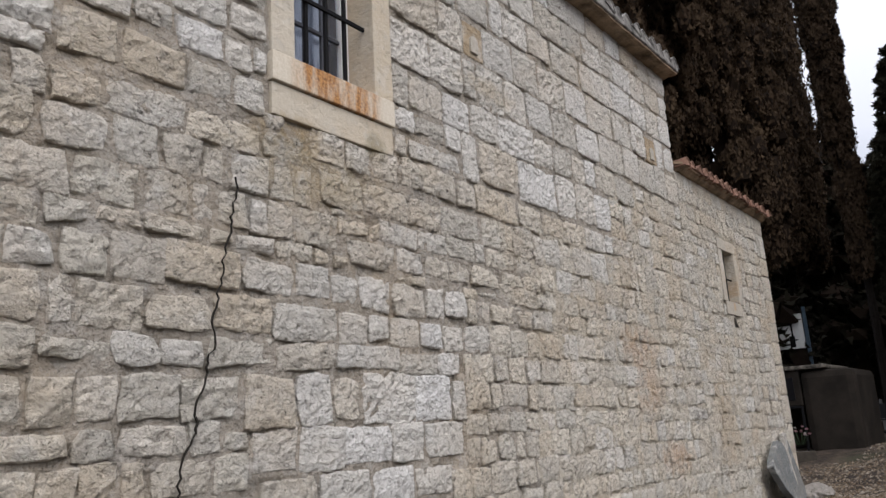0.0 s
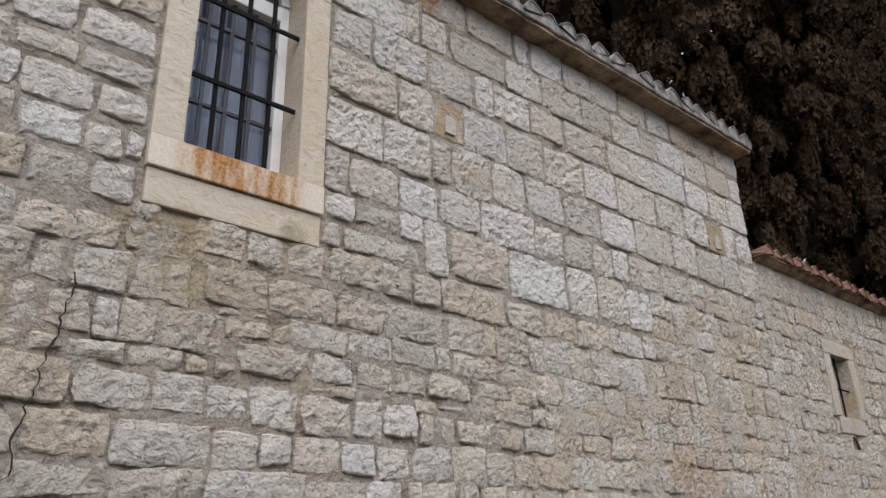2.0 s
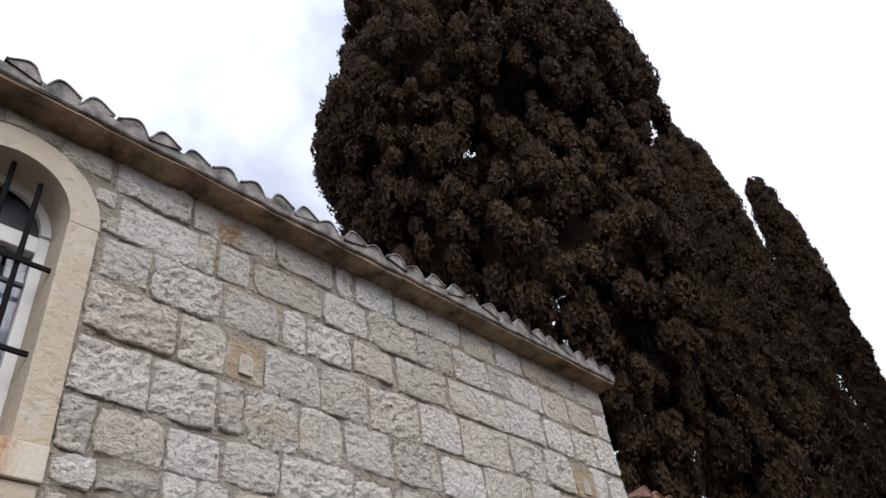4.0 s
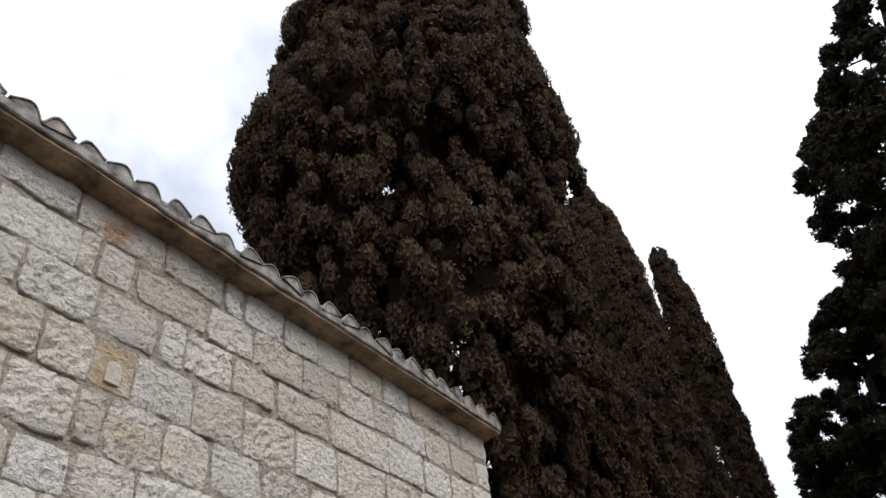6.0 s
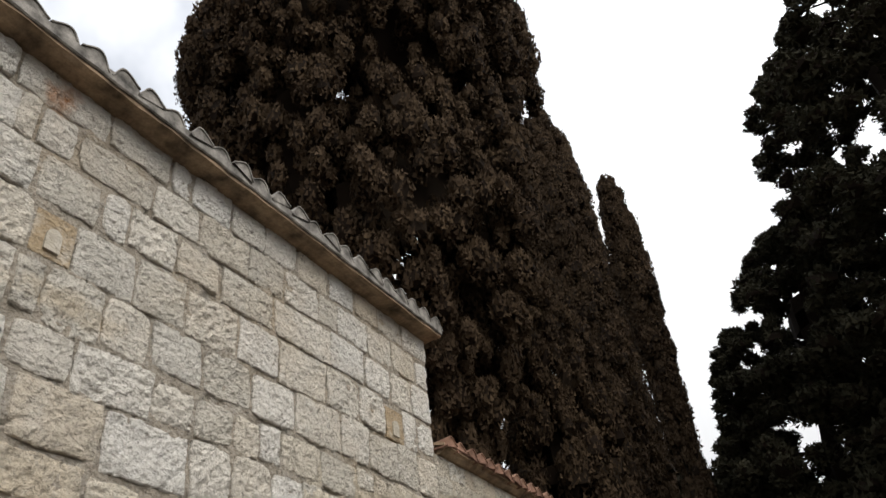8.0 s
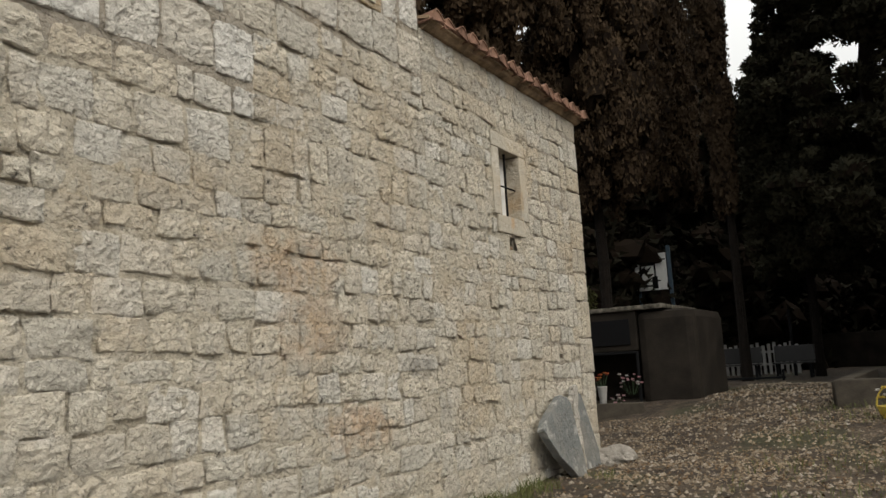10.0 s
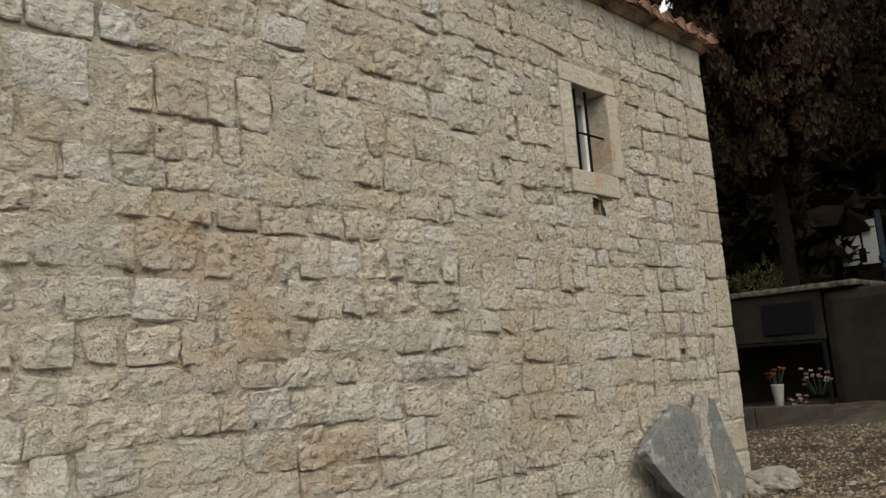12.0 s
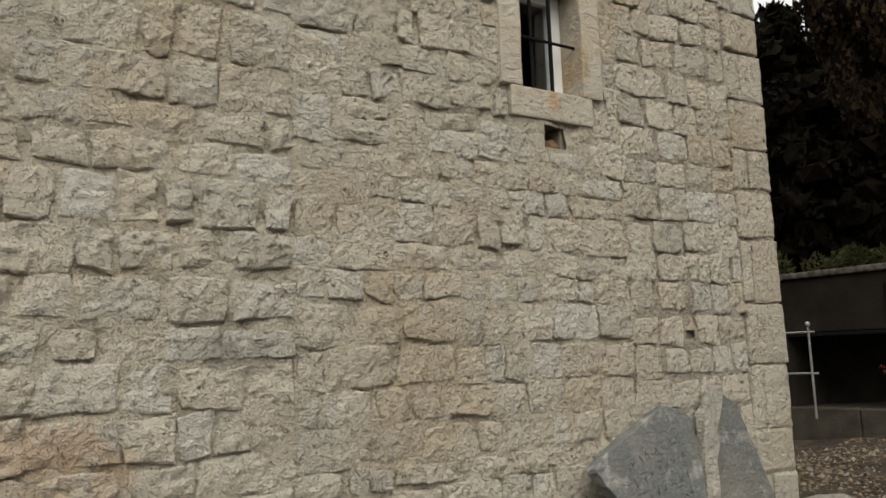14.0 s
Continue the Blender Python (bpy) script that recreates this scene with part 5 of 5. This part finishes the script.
# ---- trees ----
def flakes(centers, radii, per, size, rng, up=0.55, out_from=None):
    """Small leaf sprays (quads) scattered in ellipsoid clumps; returns verts and faces arrays."""
    n = len(centers) * per
    c = np.repeat(centers, per, axis=0)
    r = np.repeat(radii, per, axis=0)
    d = rng.normal(size=(n, 3)) + np.array([0, 0, 0.25])
    d /= np.linalg.norm(d, axis=1)[:, None]
    p = c + d * r * (0.68 + 0.30 * rng.random(n)[:, None])
    # scales lie on the clump's surface and point up and out
    grow = np.array([0, 0, up]) + d * (0.16 if up > 0.6 else 0.35) + rng.normal(size=(n, 3)) * 0.38
    grow /= np.linalg.norm(grow, axis=1)[:, None]
    side = np.cross(grow, d + rng.normal(size=(n, 3)) * 0.35)
    side /= np.linalg.norm(side, axis=1)[:, None] + 1e-6
    ln = size * (0.6 + 0.8 * rng.random(n))[:, None]
    wd = ln * (0.22 + 0.16 * rng.random(n))[:, None]
    v = np.stack([p - grow * ln * 0.45 - side * wd, p - grow * ln * 0.45 + side * wd, p + grow * ln * 0.65], axis=1).reshape(-1, 3)
    return v


def leaf_mesh(name, v, mat, parent, k=4):
    nq = len(v) // k
    me = bpy.data.meshes.new(name)
    me.vertices.add(len(v))
    me.vertices.foreach_set("co", v.astype(np.float32).ravel())
    me.loops.add(nq * k)
    me.loops.foreach_set("vertex_index", np.arange(nq * k, dtype=np.int32))
    me.polygons.add(nq)
    me.polygons.foreach_set("loop_start", np.arange(0, nq * k, k, dtype=np.int32))
    me.update(calc_edges=True)
    me.validate()
    me.materials.append(mat)
    ob = new(name, me)
    if parent is not None:
        ob.parent = parent
    return ob


def tree(name, x, y, z0, height, profile, label, mat, seed, clumps=900, per=70, size=0.16, clump=0.55, gaps=0.0, droop=0.0, core=0.72, trunk_r=0.35, thin=0.0, lean=0.0):
    """profile: (height share, radius) pairs of the crown's outline."""
    rng = np.random.default_rng(seed)
    t = thing(name, label, "tree", at=(x, y, z0))
    hs, rs = [a for a, _ in profile], [b for _, b in profile]
    part("trunk", tubed([(0, 0, -0.3), (0.05, 0.03, height * 0.2), (-0.08, 0.05, height * 0.5), (0, 0, height * 0.9)], trunk_r, 12, trunk_r * 0.15), M_BARK, t)
    joined = None if clumps > 600 else bmesh.new()
    for k in range(26):
        h = height * (hs[0] + (0.85 - hs[0]) * (k + 0.5) / 26)
        a = k * 2.4
        r = float(np.interp(h / height, hs, rs)) * 0.8
        way = [(0, 0, h - 0.25 * r), (0.5 * r * math.cos(a), 0.5 * r * math.sin(a), h - 0.05 * r), (r * math.cos(a), r * math.sin(a), h + (0.35 - droop) * r)]
        if joined is None:
            part("limb", tubed(way, trunk_r * 0.28, 6, 0.015), M_BARK, t)
        else:
            tube(joined, way, trunk_r * 0.28, 6, 0.015)
    if joined is not None:
        tagged(part("limbs", joined, M_BARK, t), kind="stuff")
    # clump centres over the crown's surface, lobed
    hh = rng.random(clumps * 3)
    keep = rng.random(clumps * 3) < np.interp(hs[0] + hh * (1 - hs[0]), hs, rs) / max(rs)
    hh = (hs[0] + hh * (1 - hs[0]))[keep][:clumps]
    n = len(hh)
    az = rng.random(n) * 2 * np.pi
    rad = np.interp(hh, hs, rs)
    lobes = np.array([noise.noise(Vector((math.cos(a) * 1.6, math.sin(a) * 1.6, h * height * 0.28 + seed))) for a, h in zip(az, hh)])
    hole = np.array([noise.noise(Vector((math.cos(a) * 2.6, math.sin(a) * 2.6, h * height * 0.5 + seed + 40))) for a, h in zip(az, hh)])
    sel = hole > np.where(hh < thin, -0.32, -1.0 + gaps)       # the lowest boughs let the sky through
    hh, az, rad, lobes = hh[sel], az[sel], rad[sel], lobes[sel]
    n = len(hh)
    depth = 1 - 0.45 * rng.random(n) ** 2.2
    rr_ = rad * (depth + 0.16 * lobes)
    cen = np.stack([rr_ * np.cos(az), rr_ * np.sin(az), hh * height - droop * rr_ * 0.5], axis=1)
    cen[:, 0] += lean * np.maximum(0.0, cen[:, 2] - 0.45 * height)
    s = clump * (0.55 + 0.75 * rng.random(n)) * (0.5 + 0.5 * rad / max(rs))
    radii = np.stack([s, s, s * 0.75], axis=1) if droop else np.stack([s * 0.86, s * 0.86, s * 1.45], axis=1)
    v = flakes(cen, radii, per, size, rng, 0.1 if droop else 1.0)
    leaf_mesh("crown", v, mat, t, 3)
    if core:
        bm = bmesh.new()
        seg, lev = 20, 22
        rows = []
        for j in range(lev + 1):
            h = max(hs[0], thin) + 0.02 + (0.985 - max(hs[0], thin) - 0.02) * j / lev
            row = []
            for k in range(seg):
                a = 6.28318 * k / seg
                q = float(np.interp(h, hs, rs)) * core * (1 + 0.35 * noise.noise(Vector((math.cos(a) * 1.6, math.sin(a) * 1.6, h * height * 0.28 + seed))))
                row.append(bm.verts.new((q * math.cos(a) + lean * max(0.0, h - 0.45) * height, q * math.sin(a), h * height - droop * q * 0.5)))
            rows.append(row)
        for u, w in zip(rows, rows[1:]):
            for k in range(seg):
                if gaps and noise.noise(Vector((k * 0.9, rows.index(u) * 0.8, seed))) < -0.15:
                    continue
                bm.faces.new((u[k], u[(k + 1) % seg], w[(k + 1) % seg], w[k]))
        # heart of every clump, its dark tone holding the shade inside the crown
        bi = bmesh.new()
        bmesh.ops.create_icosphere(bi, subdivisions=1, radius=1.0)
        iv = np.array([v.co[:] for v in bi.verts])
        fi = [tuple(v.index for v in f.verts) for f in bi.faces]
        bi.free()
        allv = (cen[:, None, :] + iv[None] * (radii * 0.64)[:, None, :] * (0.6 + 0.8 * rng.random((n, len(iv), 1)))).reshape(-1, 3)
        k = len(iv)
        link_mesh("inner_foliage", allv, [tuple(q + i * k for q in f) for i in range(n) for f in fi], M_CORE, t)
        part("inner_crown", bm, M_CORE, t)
    return t


CYP = [(0.11, 1.4), (0.16, 2.0), (0.22, 3.0), (0.31, 4.3), (0.36, 4.6), (0.41, 4.8), (0.46, 5.35), (0.50, 5.2), (0.57, 4.8), (0.65, 4.35), (0.73, 3.7), (0.81, 3.0), (0.92, 2.0), (1.0, 0.4)]
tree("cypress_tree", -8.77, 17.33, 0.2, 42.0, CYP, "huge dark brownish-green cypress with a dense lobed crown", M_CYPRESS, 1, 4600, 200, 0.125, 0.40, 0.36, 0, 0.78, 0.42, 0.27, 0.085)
CYP2 = [(0.22, 1.2), (0.34, 1.5), (0.5, 1.6), (0.65, 1.45), (0.8, 1.25), (0.92, 0.95), (1.0, 0.2)]
tree("cypress_tree", -7.0, 31.0, 0.4, 29.6, CYP2, "dark slender cypress beside the huge one", M_CYPRESS, 2, 1500, 190, 0.13, 0.46, 0.5, 0, 0.62, 0.3)
tree("cypress_tree", -3.80, 26.5, 0.5, 20.3, [(0.24, 0.25), (0.36, 0.32), (0.6, 0.45), (0.78, 0.55), (0.88, 0.5), (0.95, 0.34), (1.0, 0.1)], "dark slender pointed cypress", M_CYPRESS, 3, 700, 120, 0.11, 0.28, 0.5, 0, 0.60, 0.16)
tree("cypress_tree", -6.3, 22.6, 0.4, 16.0, [(0.30, 0.9), (0.42, 1.6), (0.62, 1.6), (0.82, 1.0), (1.0, 0.1)], "low dark cypress behind the huge one", M_CYPRESS, 6, 650, 150, 0.11, 0.38, 0.4, 0, 0.65, 0.2)
PINE = [(0.06, 5.5), (0.2, 6.8), (0.4, 7.0), (0.55, 6.7), (0.7, 6.4), (0.8, 5.3), (0.9, 3.0), (1.0, 0.2)]
tree("conifer_tree", 7.6, 24.5, 0.5, 25.6, PINE, "tall dark conifer with loose drooping branches", M_CONIFER, 4, 2100, 160, 0.15, 0.46, 0.68, 0.5, 0.36, 0.4)
tree("conifer_tree", -2.1, 28.0, 0.5, 12.8, [(0.25, 1.3), (0.45, 1.5), (0.65, 1.15), (0.85, 0.6), (1.0, 0.08)], "small feathery conifer between the tall trees", M_CONIFER, 7, 650, 120, 0.16, 0.30, 0.6, 0.4, 0.45, 0.16)
tree("conifer_tree", 1.3, 27.5, 0.5, 16.0, [(0.20, 2.6), (0.32, 4.3), (0.5, 4.5), (0.65, 4.2), (0.8, 3.2), (0.92, 1.8), (1.0, 0.2)], "broad dark conifer with loose branches", M_CONIFER, 5, 900, 180, 0.15, 0.44, 0.72, 0.4, 0.34, 0.3)
rr = random.Random(21)
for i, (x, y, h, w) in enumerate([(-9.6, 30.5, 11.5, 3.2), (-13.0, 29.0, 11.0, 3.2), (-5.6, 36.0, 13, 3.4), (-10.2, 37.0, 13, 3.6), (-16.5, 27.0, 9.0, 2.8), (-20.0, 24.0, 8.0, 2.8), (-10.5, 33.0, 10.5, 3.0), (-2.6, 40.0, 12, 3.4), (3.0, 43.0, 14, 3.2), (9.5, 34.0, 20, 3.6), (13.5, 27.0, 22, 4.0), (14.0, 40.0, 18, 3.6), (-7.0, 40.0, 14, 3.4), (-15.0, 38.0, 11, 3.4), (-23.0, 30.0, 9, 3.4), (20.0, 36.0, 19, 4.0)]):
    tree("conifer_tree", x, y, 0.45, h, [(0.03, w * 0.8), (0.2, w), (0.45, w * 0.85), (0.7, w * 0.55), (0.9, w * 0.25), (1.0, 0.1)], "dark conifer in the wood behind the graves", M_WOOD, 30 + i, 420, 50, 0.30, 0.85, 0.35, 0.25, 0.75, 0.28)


def bush(x, y, r, h, seed):
    rng = np.random.default_rng(seed)
    t = thing("bush", "olive green bush under the dark trees", "bush", at=(x, y, ground_z(x, y)))
    n = 60
    az, q = rng.random(n) * 6.28, r * np.sqrt(rng.random(n))
    cen = np.stack([q * np.cos(az), q * np.sin(az), h * (0.2 + 0.7 * rng.random(n))], axis=1)
    s = 0.3 * (0.6 + 0.6 * rng.random(n))
    leaf_mesh("foliage", flakes(cen, np.stack([s, s, s], axis=1), 60, 0.10, rng, 0.4), M_BUSH, t, 3)
    bm = bmesh.new()
    for k in range(7):
        a = k * 0.9
        tube(bm, [(0, 0, -0.1), (0.4 * r * math.cos(a), 0.4 * r * math.sin(a), h * 0.6)], 0.03, 6, 0.01)
    part("stems", bm, M_BARK, t)


tree("broadleaf_tree", -1.0, 47.0, 0.5, 11.0, [(0.35, 0.8), (0.5, 2.2), (0.7, 2.6), (0.88, 1.8), (1.0, 0.3)], "young yellow-green tree behind the boundary wall", M_BUSH, 75, 160, 90, 0.2, 0.5, 0.4, 0, 0.5, 0.14)
for i, (x, y, h) in enumerate([(-9.0, 25.6, 3.2), (-10.2, 25.2, 3.0), (-11.8, 24.6, 3.3), (-13.4, 24.2, 3.0)]):
    bush(x, y, 1.3, h, 72 + i)

# limestone ridge beyond the wood
vs, fs, n = [], [], 90
for j in range(14):
    for i in range(n + 1):
        a = radians(-75 + 150 * i / n)
        d = 380 + 34 * j
        k = j / 13
        h = 150 * k * (0.75 + 0.5 * noise.noise(Vector((a * 2.2, 1.0, 0)))) + 26 * noise.noise(Vector((a * 9, k * 4, 3))) * k
        vs.append((d * math.sin(a), d * math.cos(a), h - 2))
for j in range(13):
    for i in range(n):
        a = j * (n + 1) + i
        fs.append((a, a + 1, a + n + 2, a + n + 1))
tagged(link_mesh("backdrop", vs, fs, M_MOUNT), "grey limestone mountain ridge in the distance", "mountain", kind="structure")

# ---- ground cover ----
def scatter_stuff():
    rng = np.random.default_rng(12)
    # pebbles: squashed octahedra
    n = 26000
    x = rng.uniform(-7.5, 4.0, n)
    y = -3.0 + 27 * rng.random(n) ** 0.7
    ok = ~((x < WX + 0.06) & (y < APSE_END + 0.05)) & ~((x < -3.3) & (y > 17.0))
    x, y = x[ok], y[ok]
    n = len(x)
    s = 0.012 + 0.035 * rng.random(n) ** 2.5
    vs, fs = [], []
    for i in range(n):
        z = ground_z(x[i], y[i]) + 0.05 * noise.noise(Vector((x[i] * 0.5, y[i] * 0.5, 0))) + 0.02 * noise.noise(Vector((x[i] * 2.1, y[i] * 2.1, 5)))
        a = rng.random() * 3.14
        c, q = math.cos(a) * s[i], math.sin(a) * s[i]
        b = len(vs)
        k = 0.6 + 0.4 * rng.random()
        vs += [(x[i] + c, y[i] + q, z), (x[i] - q * k, y[i] + c * k, z + 0.002), (x[i] - c, y[i] - q, z), (x[i] + q * k, y[i] - c * k, z + 0.003), (x[i] + c * 0.2, y[i] + q * 0.2, z + s[i] * 0.8), (x[i], y[i], z - s[i] * 0.4)]
        fs += [(b, b + 1, b + 4), (b + 1, b + 2, b + 4), (b + 2, b + 3, b + 4), (b + 3, b, b + 4), (b + 1, b, b + 5), (b + 2, b + 1, b + 5), (b + 3, b + 2, b + 5), (b, b + 3, b + 5)]
    tagged(link_mesh("gravel", vs, fs, M_PEBBLE), "scattered pale gravel stones on the ground", "gravel", kind="stuff")
    # coarse chippings round the church corner
    n = 11000
    x, y = rng.uniform(-5.2, 0.5, n), rng.uniform(12.2, 17.6, n)
    keep = np.array([noise.noise(Vector((a * 1.1, b * 1.1, 21))) > -0.12 for a, b in zip(x, y)]) & ~((x < WX + 0.12) & (y < APSE_END + 0.1))
    x, y = x[keep], y[keep]
    vs, fs = [], []
    for a, b in zip(x, y):
        z = ground_z(a, b) + 0.05 * noise.noise(Vector((a * 0.5, b * 0.5, 0))) + 0.02 * noise.noise(Vector((a * 2.1, b * 2.1, 5)))
        r, k0, q = 0.010 + 0.019 * rng.random() ** 1.6, rng.random() * 6.28, len(vs)
        vs += [(a + r * (0.7 + 0.5 * rng.random()) * math.cos(k0 + k * 1.2566), b + r * (0.7 + 0.5 * rng.random()) * math.sin(k0 + k * 1.2566), z + rng.uniform(-0.004, 0.006)) for k in range(5)]
        vs += [(a + rng.uniform(-0.3, 0.3) * r, b + rng.uniform(-0.3, 0.3) * r, z + r * rng.uniform(0.4, 0.9))]
        fs += [(q + k, q + (k + 1) % 5, q + 5) for k in range(5)]
    tagged(link_mesh("chippings", vs, fs, M_CHIP), "coarse ochre stone chippings round the church corner", "gravel", kind="stuff")
    # dry leaves
    n = 18000
    x, y = rng.uniform(-7, 4.0, n), -3.0 + 25.5 * rng.random(n) ** 0.7
    ok = ~((x < WX + 0.1) & (y < APSE_END + 0.05)) & ~((x < -3.3) & (y > 17.0))
    x, y = x[ok], y[ok]
    n = len(x)
    z = np.array([ground_z(a, b) + 0.05 * noise.noise(Vector((a * 0.5, b * 0.5, 0))) + 0.025 for a, b in zip(x, y)])
    p = np.stack([x, y, z], axis=1)
    d = rng.normal(size=(n, 3)) * np.array([1, 1, 0.3])
    d /= np.linalg.norm(d, axis=1)[:, None]
    sd = np.cross(d, np.array([0, 0, 1.0])) + rng.normal(size=(n, 3)) * 0.25
    ln = (0.013 + 0.024 * rng.random(n))[:, None]
    v = np.stack([p - d * ln, p + sd * ln * 0.5, p + d * ln, p - sd * ln * 0.5], axis=1).reshape(-1, 3)
    tagged(leaf_mesh("leaf_litter", v, M_LITTER, None), "dry brown leaves strewn over the gravel", "leaves", kind="stuff")
    # grass at the wall foot and in the plots
    n = 7000
    x = np.concatenate([WX + 0.06 + 0.75 * rng.random(n // 2) ** 1.6, rng.uniform(-1.5, 3.5, n // 2)])
    y = np.concatenate([rng.uniform(8.5, 12.3, n // 2), rng.uniform(11, 17, n // 2)])
    keep = np.array([noise.noise(Vector((a * 1.3, b * 1.3, 7))) > -0.05 for a, b in zip(x, y)])
    x, y = x[keep], y[keep]
    n = len(x)
    z = np.array([ground_z(a, b) + 0.05 * noise.noise(Vector((a * 0.5, b * 0.5, 0))) for a, b in zip(x, y)])
    p = np.stack([x, y, z], axis=1)
    h = (0.05 + 0.12 * rng.random(n))[:, None]
    lean = rng.normal(size=(n, 3)) * np.array([0.35, 0.35, 0])
    tip = p + (np.array([0, 0, 1.0]) + lean) * h
    mid = p + (np.array([0, 0, 1.0]) + lean * 0.4) * h * 0.55
    sd = rng.normal(size=(n, 3)) * np.array([1, 1, 0])
    sd = sd / np.linalg.norm(sd, axis=1)[:, None] * 0.005
    v = np.stack([p - sd, mid - sd * 0.8, tip, mid + sd * 0.8], axis=1).reshape(-1, 3)
    tagged(leaf_mesh("grass", v, M_GRASS, None), "tufts of thin green and dry grass", "grass", kind="stuff")


scatter_stuff()

# ---- facing stones of the walls ----
face_wall(wall_nave, stones_hi, M_STONE_HI, M_STONE_HI_J, (0.000, 0.009), lambda s: 1.4 < s[0] < 9.9, 0.013, 0.020)
MENDED = [q for q in RUBBLE if q[0] > 2.9 and q[2] < 2.3]       # a patch mended with whiter stones
stones_lo = [q for q in stones_lo if q not in MENDED]
face_wall(wall_nave, MENDED, M_STONE_HI, M_STONE_HI_J, (0.000, 0.008), lambda s: True, 0.014, 0.020)
face_wall(wall_nave, stones_lo, M_STONE_LO, M_STONE_LO_J, (-0.002, 0.008), lambda s: s in RUBBLE_SET, 0.018, 0.018)
face_wall(wall_apse, stones_ap, M_STONE_LO, M_STONE_LO_J, (-0.004, 0.005), lambda s: s[2] < 4.2, 0.022, 0.016)
face_wall(wall_apse, stones_qu, M_STONE_LO, M_STONE_LO_J, (0.003, 0.008), lambda s: False, 0.009, 0.018)
